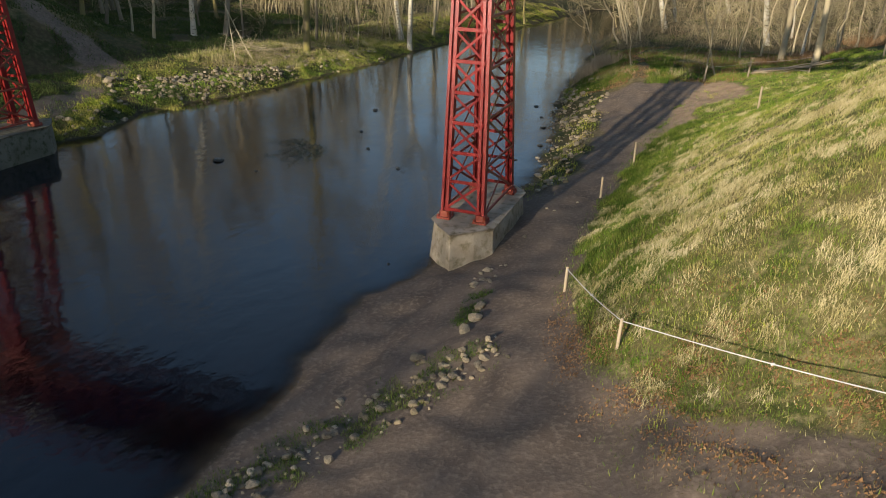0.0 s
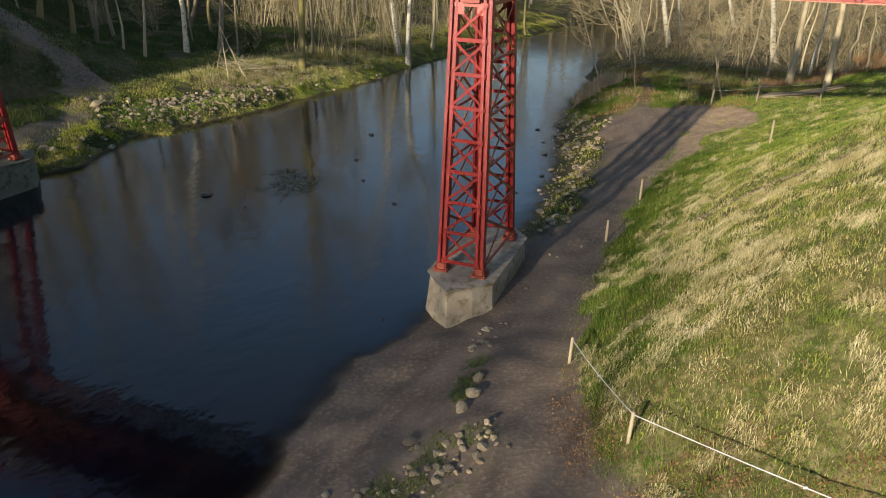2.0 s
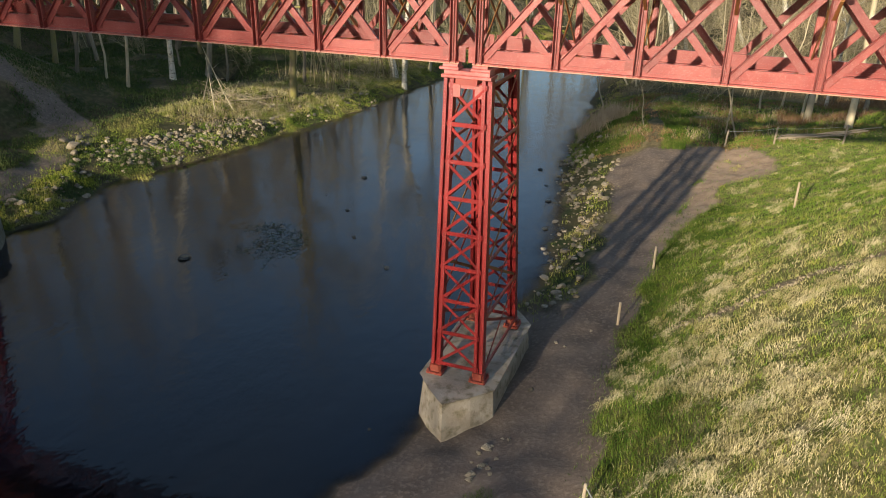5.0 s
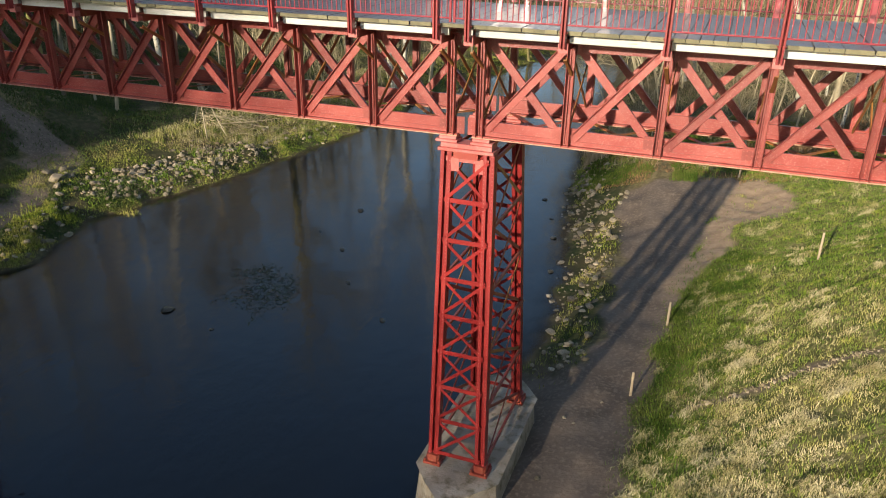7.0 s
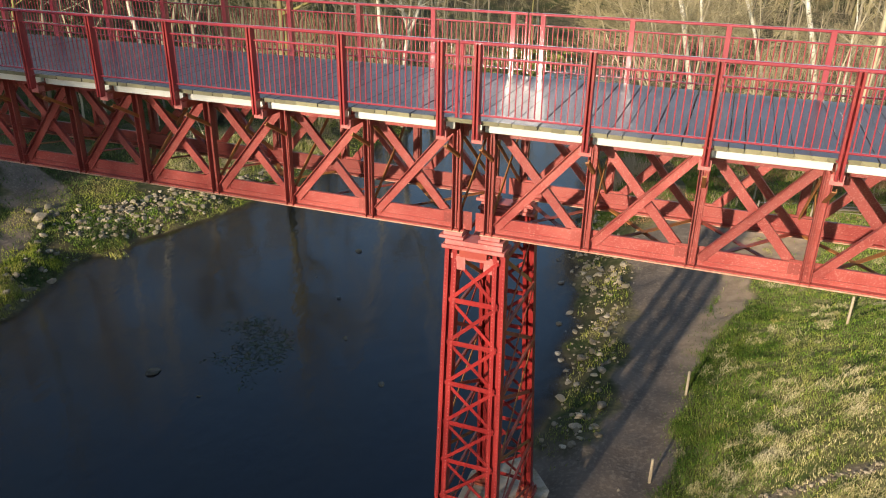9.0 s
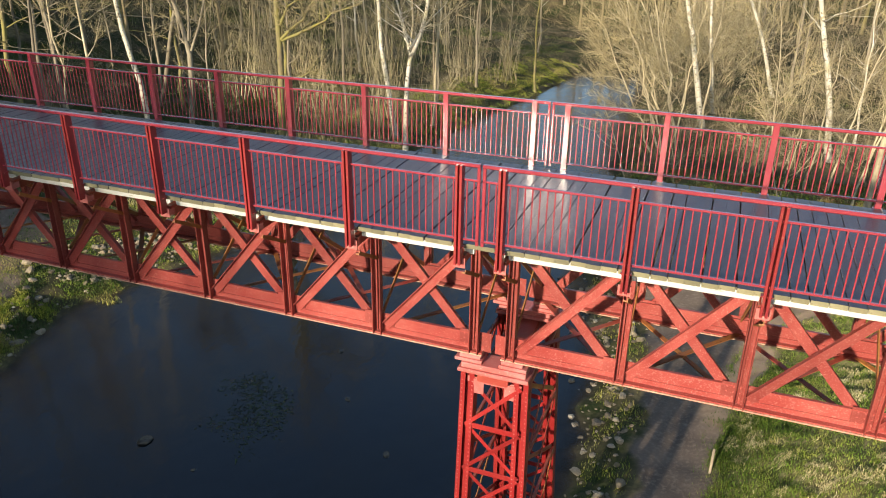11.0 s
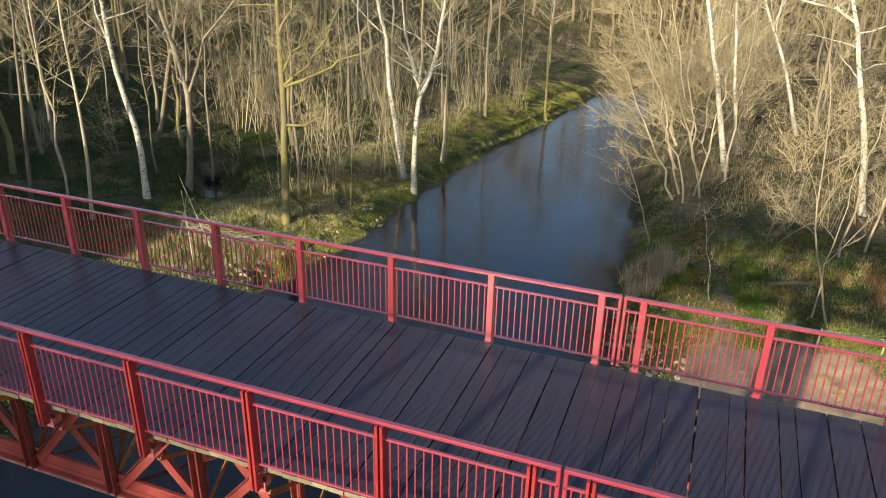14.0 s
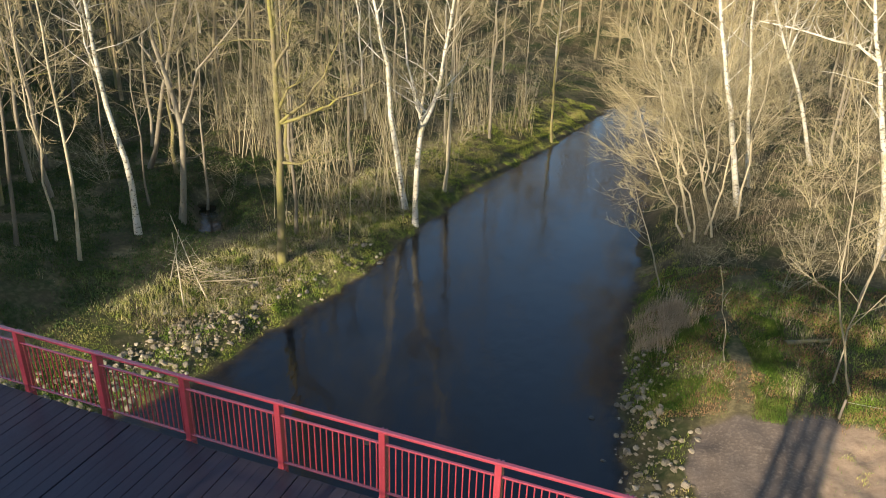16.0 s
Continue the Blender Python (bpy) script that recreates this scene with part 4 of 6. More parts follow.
def grow(seed, trunk, r0, first=0.35, limbs=12, reach=0.28, branches=6, twigs=6, crook=0.16, leaders=0, rise=(0.35, 1.0), aim=None, lift=0.04, guides=()):
    """Trunk, limb and twig meshes of a bare tree along a given trunk line."""
    rng = random.Random(seed)
    tb, lb, wb = Build(), Build(), Build()
    height = trunk[-1].z - trunk[0].z
    n = len(trunk) - 1
    radii = [r0 * (1.25 if i == 0 else 1.0) * (1 - 0.8 * (i / n)) for i in range(n + 1)]
    tb.tube(trunk, radii, 9)

    def twig(p, d, ln):
        pts = limb_line(p, d, ln, 1, 0.35, rng, 0.08)
        wb.tube(pts, (0.0075, 0.003), 3, False)

    def branch(p, d, ln, r, count):
        pts = limb_line(p, d, ln, 4, 0.28, rng, 0.08)
        wb.tube(pts, taper(r, 0.005, 4), 3, False)
        for k in range(count):
            i = rng.uniform(0.8, 3.99)
            a = pts[int(i)].lerp(pts[int(i) + 1], i % 1)
            dd = (pts[int(i) + 1] - pts[int(i)]).normalized()
            twig(a, (dd + unit(rng.uniform(0, 6.28), rng.uniform(-0.6, 1.0)) * 0.9).normalized(), ln * rng.uniform(0.25, 0.6))

    def limb(p, d, ln, r, count):
        pts = limb_line(p, d, ln, 6, crook, rng, lift)
        lb.tube(pts, taper(r, 0.009, 6), 6, False)
        for k in range(count):
            i = rng.uniform(1.2, 5.99)
            a = pts[int(i)].lerp(pts[int(i) + 1], i % 1)
            dd = (pts[int(i) + 1] - pts[int(i)]).normalized()
            branch(a, (dd + unit(rng.uniform(0, 6.28), rng.uniform(-0.4, 0.9)) * 0.8).normalized(), ln * rng.uniform(0.25, 0.5), max(0.006, r * 0.2), twigs)

    for k in range(limbs):
        f = first + (0.98 - first) * (k + rng.uniform(0, 0.9)) / limbs
        i = min(f * n, n - 0.01)
        a = trunk[int(i)].lerp(trunk[int(i) + 1], i % 1)
        r = radii[int(i)]
        az = 2.4 * k + rng.uniform(-0.5, 0.5) + seed
        if aim is not None and rng.random() < 0.75:
            az = aim + rng.uniform(-0.8, 0.8)
        limb(a, unit(az, rng.uniform(*rise)), height * reach * rng.uniform(0.55, 1.1) * (1.15 - 0.6 * f), max(0.014, r * rng.uniform(0.24, 0.46)), branches)
    for line in guides:
        # a main limb along a few given bends
        pts = [line[0]]
        for a, b in zip(line, line[1:]):
            for s in (0.5, 1.0):
                pts.append(a.lerp(b, s) + Vector((rng.uniform(-0.12, 0.12), rng.uniform(-0.3, 0.3), rng.uniform(-0.12, 0.12))))
        m = len(pts) - 1
        lb.tube(pts, taper(r0 * 0.42, 0.03, m), 6, False)
        for k in range(4 * m):
            i = rng.uniform(0.8, m - 0.01)
            a = pts[int(i)].lerp(pts[int(i) + 1], i % 1)
            limb(a, unit(rng.uniform(0, 6.28), rng.uniform(-0.2, 1.1)), rng.uniform(0.7, 2.0), rng.uniform(0.014, 0.03), 4)
    for k in range(leaders):
        i = first * n + rng.uniform(0, 0.6)
        a = trunk[int(i)].lerp(trunk[int(i) + 1], i % 1)
        limb(a, unit(2.2 * k + seed, 1.15), height * (1 - first) * 0.95, radii[int(i)] * 0.75, branches + 4)
    return tb, lb, wb


def tree(seed, trunk, r0, bark, label, limb_bark=None, group="", name="tree", main=(), **how):
    trunk = [Vector(p) for p in trunk]
    base = trunk[0].copy()
    if main:
        how["guides"] = [[Vector((x, base.y, z)) - base for x, z in line] for line in main]
    tb, lb, wb = grow(seed, [p - base for p in trunk], r0, **how)
    t = thing(name, label, "tree", group, at=base)
    tb.add(lb.v, lb.f)
    part("trunk", tb, limb_bark or bark, t, smooth=True)
    part("crown", wb, TWIG, t)
    return t


def line_up(x, y, lean_x, lean_y, height, rng, wob=0.12, n=9):
    """A trunk line from the ground at x, y that leans by the given metres at its top."""
    z = spot(x, y) - 0.15
    return [(x + lean_x * (i / n) ** 1.1 + (rng.uniform(-wob, wob) if 0 < i else 0), y + lean_y * (i / n) + (rng.uniform(-wob, wob) if 0 < i else 0), z + height * i / n) for i in range(n + 1)]


def trace(points, y, rng, wob=0.05, top=19.0, lean_y=0.0):
    """A trunk line through (x, z) pairs in the upright plane at y, carried on to the top."""
    z0 = spot(points[0][0], y) - 0.15
    pts = [(points[0][0], z0), *[p for p in points[1:] if p[1] > z0 + 0.5]]
    (ax, az), (bx, bz) = pts[-2], pts[-1]
    if top > bz + 1:
        pts.append((bx + (bx - ax) / (bz - az) * (top - bz) * 0.7, top))
    zs, out = [p[1] for p in pts], []
    for i in range(13):
        z = z0 + (zs[-1] - z0) * i / 12
        out.append((float(np.interp(z, zs, [p[0] for p in pts])) + (rng.uniform(-wob, wob) if i else 0), y + lean_y * i / 12 + (rng.uniform(-wob, wob) if i else 0), z))
    return out


rng = random.Random(21)
# trees that stand out along the wooded bank
tree(1, trace([(-28.1, 1.8), (-27.9, 5.5), (-27.7, 8.9), (-27.8, 14.6)], 46.8, rng, 0.06), 0.24, MOSSY, "tall mossy oak with spreading limbs on the bank", first=0.6, limbs=10, reach=0.3, branches=6, twigs=6, rise=(0.1, 0.8), crook=0.3,
     main=([(-27.75, 8.6), (-25.5, 9.5), (-24.2, 10.3), (-22.7, 10.9)], [(-27.75, 8.6), (-26.1, 9.9), (-25.1, 11.2), (-24.3, 12.8)], [(-27.8, 9.2), (-27.0, 10.5), (-26.0, 11.0)], [(-27.8, 11.2), (-27.1, 12.4), (-26.6, 13.7)], [(-27.8, 6.6), (-26.6, 6.8), (-25.5, 7.1)]))
tree(2, trace([(-24.4, 0.3), (-24.4, 3.3), (-24.1, 6.2), (-23.0, 8.7), (-22.6, 11.3), (-22.2, 14.1)], 56.4, rng, 0.05), 0.19, BIRCH, "white-barked birch forking above the river bank", first=0.34, limbs=15, reach=0.36, branches=7, twigs=7, leaders=1, crook=0.24, main=([(-24.05, 7.0), (-23.4, 8.3), (-22.6, 8.6)], [(-24.05, 7.2), (-24.5, 8.1), (-25.1, 9.6)]))
tree(3, trace([(-25.6, 0.4), (-26.1, 3.4), (-26.6, 5.9), (-26.8, 9.4), (-27.3, 11.7), (-27.8, 13.6)], 57.6, rng, 0.05), 0.2, BIRCH, "white-barked birch leaning over the bank", first=0.5, limbs=14, reach=0.3, branches=7, twigs=7, crook=0.22)
tree(4, trace([(-36.6, 0.8), (-36.5, 3.5), (-36.7, 5.9), (-37.5, 9.0), (-37.7, 11.1), (-37.8, 13.6)], 45.6, rng, 0.05), 0.19, BIRCH, "tall white birch leaning in the woods", main=([(-37.6, 10.1), (-38.4, 11.8), (-38.5, 14.1)],), first=0.5, limbs=12, reach=0.3, branches=6, twigs=7)
tree(5, trace([(-36.4, 0.9), (-35.9, 3.8), (-35.6, 7.4), (-36.1, 9.4), (-36.7, 11.2)], 49.0, rng, 0.07), 0.21, BARK, "dark forked tree with mossy limbs", first=0.55, limbs=6, reach=0.3, branches=6, twigs=6, crook=0.28,
     main=([(-35.5, 7.2), (-36.4, 7.9), (-36.6, 10.3), (-36.0, 11.9), (-36.5, 13.9)], [(-35.5, 7.2), (-34.1, 10.4), (-31.8, 12.5), (-30.6, 14.0)], [(-36.6, 10.1), (-37.7, 11.4), (-37.6, 12.6), (-38.4, 13.4)], [(-35.6, 7.8), (-35.5, 9.9), (-34.8, 12.0), (-33.7, 14.0)]))
tree(6, trace([(-39.1, 0.5), (-39.0, 3.3), (-38.6, 6.0), (-38.0, 9.7)], 40.0, rng), 0.11, BARK, "slim grey tree at the edge of the woods", first=0.4, limbs=12, reach=0.26)
tree(7, trace([(-36.5, 0.6), (-36.1, 3.9), (-36.0, 7.4), (-36.1, 10.9), (-36.1, 13.9)], 41.3, rng), 0.1, STEM, "slim pale tree leaning in the woods", first=0.35, limbs=13, reach=0.28)
tree(8, line_up(-20.9, 78.6, -0.4, 0.0, 12, rng, 0.2), 0.13, MOSSY, "mossy tree at the far river bend", first=0.3, limbs=12, reach=0.3)
tree(9, trace([(-43.0, 1.0), (-42.1, 3.7), (-41.2, 6.9), (-39.7, 11.2), (-39.0, 13.3)], 54.0, rng), 0.17, BARK, "pale trunk leaning in the woods", first=0.4, limbs=12, reach=0.28)
tree(10, line_up(-26.0, 60.5, 0.8, 0, 17, rng, 0.15), 0.12, STEM, "slim pale tree behind the birches", first=0.4, limbs=12, reach=0.25)
tree(11, line_up(-24.6, 62.0, 0.9, -0.5, 17, rng, 0.15), 0.13, STEM, "slim pale tree on the far bank", first=0.35, limbs=12, reach=0.28)
# across the river
tree(12, trace([(-5.5, 1.6), (-6.1, 4.6), (-6.9, 8.0), (-7.8, 11.2), (-8.6, 14.3)], 62.6, rng, 0.06, 20), 0.2, BIRCH, "stout pale trunk with mossy foot", first=0.4, limbs=14, reach=0.36, branches=7, twigs=7, crook=0.25)
tree(13, trace([(-5.0, 1.6), (-5.6, 5.6), (-6.2, 10.1), (-6.8, 14.1)], 66.0, rng, 0.06, 20), 0.14, BIRCH, "straight pale trunk among brush", first=0.45, limbs=12, reach=0.3)
tree(14, trace([(-1.0, 2.0), (-1.6, 4.5), (-2.4, 6.8), (-3.7, 9.7), (-4.8, 11.9), (-5.5, 13.6)], 72.0, rng, 0.06, 19), 0.15, BIRCH, "pale forked tree beyond the brush", first=0.45, limbs=12, reach=0.36, leaders=1, crook=0.25)
tree(15, trace([(1.9, 2.0), (1.1, 6.1), (0.1, 9.8), (-0.8, 12.8), (-1.5, 15.1)], 58.0, rng, 0.06, 19), 0.2, BIRCH, "stout pale tree with long crooked limbs", main=([(-0.7, 12.3), (-1.7, 12.9), (-4.0, 13.5), (-6.3, 13.7)],), first=0.4, limbs=14, reach=0.42, branches=7, twigs=7, rise=(0.0, 0.6), crook=0.3)
tree(16, trace([(-0.93, 2.2), (-2.22, 6.05), (-2.46, 9.13), (-2.7, 10.99), (-3.11, 13.1)], 43.3, rng, 0.05, 14.5), 0.045, STEM, "slender pale tree by the meadow fence", first=0.3, limbs=13, reach=0.28, branches=6, twigs=6)
tree(17, line_up(2.3, 46.6, 0.3, 0.2, 17, rng, 0.08), 0.16, STEM, "stout grey trunk beyond the meadow fence", first=0.45, limbs=10, reach=0.3)
tree(18, line_up(3.7, 42.6, -0.5, 0.3, 17, rng, 0.08), 0.15, STEM, "pale grey trunk beside the stacked poles", first=0.45, limbs=10, reach=0.3)
tree(20, line_up(-5.45, 44.0, -0.9, -0.2, 4.4, rng, 0.07), 0.03, STEM, "thin bare sapling leaning beside the trail", first=0.5, limbs=3, reach=0.2, branches=2, twigs=2)
tree(19, line_up(-1.5, 44.0, 0.35, 0.2, 7.5, rng, 0.1), 0.038, STEM, "slim pale alder with a leaning twin stem", first=0.3, limbs=4, reach=0.25, branches=3, twigs=4, leaders=1)
for k, (x, y, lx, ly, h, r) in enumerate(((-8.2, 58.2, -4.2, -1.2, 8.5, 0.1), (-7.6, 57.4, -3.0, -0.4, 8.8, 0.09), (-7.9, 59.0, -3.8, 1.2, 10.5, 0.1), (-7.1, 58.3, -1.4, -1.2, 9.5, 0.1), (-6.7, 58.0, 0.6, -0.8, 9.5, 0.1), (-8.6, 64.5, -4.6, 0.6, 11, 0.12), (-9.0, 70.0, -4.6, 0.5, 11, 0.12), (-7.0, 61.8, -3.4, 0.8, 11, 0.11), (-7.8, 67.0, -4.6, -0.5, 12, 0.12), (-9.6, 74.0, -5.0, -0.8, 10, 0.11))):
    tree(30 + k, line_up(x, y, lx, ly, h, rng, 0.3), r * 0.68, STEM, "crooked pale alder leaning over the water", group="leaning alders", first=0.25, limbs=8, reach=0.55, branches=10, twigs=10, crook=0.36, rise=(-0.15, 0.8), aim=2.9, lift=0.0)
tree(50, trace([(-8.8, 1.2), (-9.4, 2.8), (-9.9, 4.0), (-10.4, 5.1)], 52.0, rng, 0.04, 6.2), 0.05, STEM, "thin crooked alder over the water", first=0.4, limbs=9, reach=0.42, branches=5, twigs=6, crook=0.3, rise=(-0.1, 0.5), aim=3.1)
for k, (x, y, lx, h) in enumerate(((1.4, 52.5, 1.2, 9), (0.2, 51.6, 0.3, 8), (2.4, 50.6, 1.4, 10), (3.4, 55.0, 0.6, 11), (6.6, 52.0, -0.4, 9), (5.0, 47.6, 0.5, 7), (9.0, 49.0, 0.4, 9))):
    tree(60 + k, line_up(x, y, lx, -0.3, h, rng, 0.12), 0.065, STEM, "slender pale young tree in the brush", group="young trees", first=0.3, limbs=10, reach=0.26, branches=5, twigs=5, rise=(0.4, 1.1))

# the woods behind: a few trees grown once and set out again and again
MODELS = []
for k in range(9):
    r = random.Random(100 + k)
    bark = (BARK, BARK, BARK, BIRCH, STEM, BARK, MOSSY, BARK, BARK)[k]
    h = (17, 15, 19, 16, 14, 18, 17, 12, 16)[k]
    line = [(r.uniform(-0.14, 0.14) * (i > 0) + (k % 3 - 1) * 0.9 * (i / 9), r.uniform(-0.14, 0.14) * (i > 0), h * i / 9) for i in range(10)]
    words = ("grey-brown", "slim brown", "dark grey", "white-barked", "pale", "brown", "mossy", "slim grey", "grey")[k]
    MODELS.append(tree(100 + k, line, (0.11, 0.075, 0.14, 0.11, 0.065, 0.12, 0.15, 0.055, 0.1)[k], bark, "bare " + words + " woodland tree in early spring", group="woodland trees",
                       first=0.25, limbs=14, reach=0.32, branches=7, twigs=5, crook=0.26, rise=(0.1, 0.95), lift=0.02))
CLUMPS = []
for k in range(5):
    r = random.Random(200 + k)
    b = Build()
    for _ in range(12):
        a, d = r.uniform(0, 6.28), r.uniform(0, 1.2)
        p = Vector((math.cos(a) * d, math.sin(a) * d, -0.1))
        pts = limb_line(p, unit(r.uniform(0, 6.28), r.uniform(1.25, 1.5)), r.uniform(2.2, 7.0), 5, 0.08, r, 0.03)
        b.tube(pts, taper(r.uniform(0.014, 0.034), 0.006, 5), 4, False)
        for _ in range(6):
            i = r.uniform(1.2, 4.99)
            q = pts[int(i)].lerp(pts[int(i) + 1], i % 1)
            b.tube(limb_line(q, unit(r.uniform(0, 6.28), r.uniform(0.1, 1.1)), r.uniform(0.4, 1.5), 2, 0.25, r, 0.03), (0.009, 0.006, 0.003), 3, False)
    CLUMPS.append((np.array(b.v), b.f))
SAPLINGS = []
ARCHES, THICKET = [], []
for k in range(4):
    r = random.Random(500 + k)
    b = Build()
    for _ in range(9):
        a, d = r.uniform(0, 6.28), r.uniform(0, 0.7)
        pts = limb_line(Vector((math.cos(a) * d, math.sin(a) * d, -0.1)), unit(a + r.uniform(-0.6, 0.6), r.uniform(0.8, 1.4)), r.uniform(1.8, 4.5), 6, 0.22, r, -0.06)
        b.tube(pts, taper(r.uniform(0.014, 0.026), 0.005, 6), 3, False)
        for _ in range(16):
            i = r.uniform(1.0, 5.99)
            q = pts[int(i)].lerp(pts[int(i) + 1], i % 1)
            b.tube(limb_line(q, unit(r.uniform(0, 6.28), r.uniform(-0.3, 0.9)), r.uniform(0.4, 1.6), 2, 0.35, r, 0.0), (0.008, 0.006, 0.003), 3, False)
    ARCHES.append((np.array(b.v), b.f))


FAR_TREES = []
for k in range(6):
    r = random.Random(300 + k)
    b = Build()
    h = (17, 18, 16, 17.5, 16.5, 18)[k]
    line = [Vector((r.uniform(-0.2, 0.2) * (i > 0) + (k % 3 - 1) * 0.8 * i / 6, r.uniform(-0.2, 0.2) * (i > 0), h * i / 6)) for i in range(7)]
    b.tube(line, taper(0.17, 0.03, 6), 7, False)
    for n in range(15):
        i = 6 * (0.22 + 0.76 * n / 15)
        a = line[int(i)].lerp(line[int(i) + 1], i % 1)
        pts = limb_line(a, unit(2.4 * n + k, r.uniform(0.1, 1.0)), h * 0.3 * r.uniform(0.5, 1.1) * (1.2 - 0.1 * i), 4, 0.25, r, 0.03)
        b.tube(pts, taper(0.06, 0.012, 4), 4, False)
        for _ in range(8):
            j = r.uniform(0.6, 3.99)
            q = pts[int(j)].lerp(pts[int(j) + 1], j % 1)
            tw = limb_line(q, unit(r.uniform(0, 6.28), r.uniform(-0.3, 1.1)), r.uniform(0.8, 2.2), 2, 0.3, r, 0.05)
            b.tube(tw, (0.018, 0.013, 0.005), 3, False)
            for _ in range(3):
                o = tw[1] + Vector((r.uniform(-0.1, 0.1),) * 3)
                e = unit(r.uniform(0, 6.28), r.uniform(-0.3, 1.2)) * r.uniform(0.4, 1.1)
                side = Vector((r.uniform(-1, 1), r.uniform(-1, 1), 0)).normalized() * 0.014
                b.add([o - side, o + side, o + e], [(0, 1, 2)])
    FAR_TREES.append((np.array(b.v), b.f))
WOODS = []


def join_clones(models, spots, name, label, category, material):
    """Many clones of a few shapes in one object: model, x, y, z, turn, size."""
    pts, faces, base = [], [], 0
    for k, x, y, z, turn, size in spots:
        v, f = models[k]
        c, n = math.cos(turn), math.sin(turn)
        pts.append(np.stack([x + size * (c * v[:, 0] - n * v[:, 1]), y + size * (n * v[:, 0] + c * v[:, 1]), z + size * v[:, 2]], -1))
        faces += [tuple(i + base for i in q) for q in f]
        base += len(v)
    me = bpy.data.meshes.new(name)
    me.from_pydata(np.concatenate(pts).tolist(), [], faces)
    me.materials.append(material)
    tagged(new(name, me), label, category, kind="stuff")


def clear(x, y, margin):
    p = np.array([x]), np.array([y])
    return (-float(in_river(*p)[0]) > margin and float(near_line(*p, LEFT_PATH)[0]) > 1.6 and float(near_line(*p, BACK_TRACK)[0]) > 1.0
            and not (-45 < x < 14 and 14 < y < 28) and not (x > -16 and 28 < y < 44.0))


def plant(models, n, region, margin, seed, size=(0.85, 1.2), apart=1.6, cond=None):
    r = random.Random(seed)
    x0, x1, y0, y1 = region
    got = []
    tries = 0
    while len(got) < n and tries < n * 60:
        tries += 1
        x, y = r.uniform(x0, x1), r.uniform(y0, y1)
        if not clear(x, y, margin) or (cond and not cond(x, y)) or any((x - a) ** 2 + (y - b) ** 2 < apart**2 for a, b in got):
            continue
        got.append((x, y))
        s = r.uniform(*size)
        if models is FAR_TREES:
            WOODS.append((r.randrange(6), x, y, spot(x, y) - 0.1, r.uniform(0, 6.28), s))
            continue
        if models is ARCHES:
            THICKET.append((r.randrange(4), x, y, spot(x, y), r.uniform(0, 6.28), s))
            continue
        if models is CLUMPS:
            SAPLINGS.append((r.randrange(len(CLUMPS)), x, y, spot(x, y), r.uniform(0, 6.28), s))
            continue
        copy_thing(models[r.randrange(len(models))], pose(x, y, spot(x, y) - 0.1, 0, 0, r.uniform(0, 360)) @ Matrix.Diagonal((s, s, s, 1)))


plant(MODELS, 56, (-75, -24, 49, 100), 2.0, 1, apart=2.6)
plant(MODELS, 26, (-75, -37, 30, 50), 2.0, 2, apart=2.6)
plant(MODELS, 46, (-9, 45, 60, 104), 1.0, 3, apart=2.2)
plant(MODELS, 14, (2, 30, 49, 62), 1.0, 33, (0.6, 0.95), apart=2.4)
plant(FAR_TREES, 95, (-34, 70, 112, 165), 1.5, 4, (0.9, 1.4), apart=3.0)
plant(FAR_TREES, 34, (-22, 22, 113, 124), 0.8, 44, (0.8, 1.2), apart=1.4)
plant(FAR_TREES, 46, (-110, -36, 90, 170), 1.5, 5, (0.9, 1.3), apart=3.5)
plant(FAR_TREES, 60, (-88, -46, 34, 92), 1.5, 55, (0.85, 1.2), apart=2.8)
plant(CLUMPS, 50, (-45, -23, 47, 82), 1.2, 6, (0.7, 1.5), apart=0.7, cond=lambda x, y: y > 58 or x > -31)
plant(CLUMPS, 4, (-60, -40, 40, 50), 1.2, 7, (0.6, 1.1), apart=0.9)
plant(CLUMPS, 16, (-9.5, 30, 54, 100), 0.6, 8, (0.45, 1.0), apart=0.8)
plant(ARCHES, 90, (-9.5, 24, 49, 92), 0.4, 61, (0.6, 1.2), apart=0.9, cond=lambda x, y: y > 52 or x > 0.5)
plant(ARCHES, 40, (-13, -2, 80, 108), 0.2, 63, (1.2, 1.9), apart=1.0)
plant(CLUMPS, 14, (-13, -2, 86, 110), 0.2, 64, (0.9, 1.3), apart=1.2)
plant(ARCHES, 40, (-60, -25, 50, 90), 1.5, 62, (0.5, 1.0), apart=1.2)
plant(CLUMPS, 30, (-30, 40, 112, 135), 0.8, 9, (0.8, 1.2), apart=1.0)
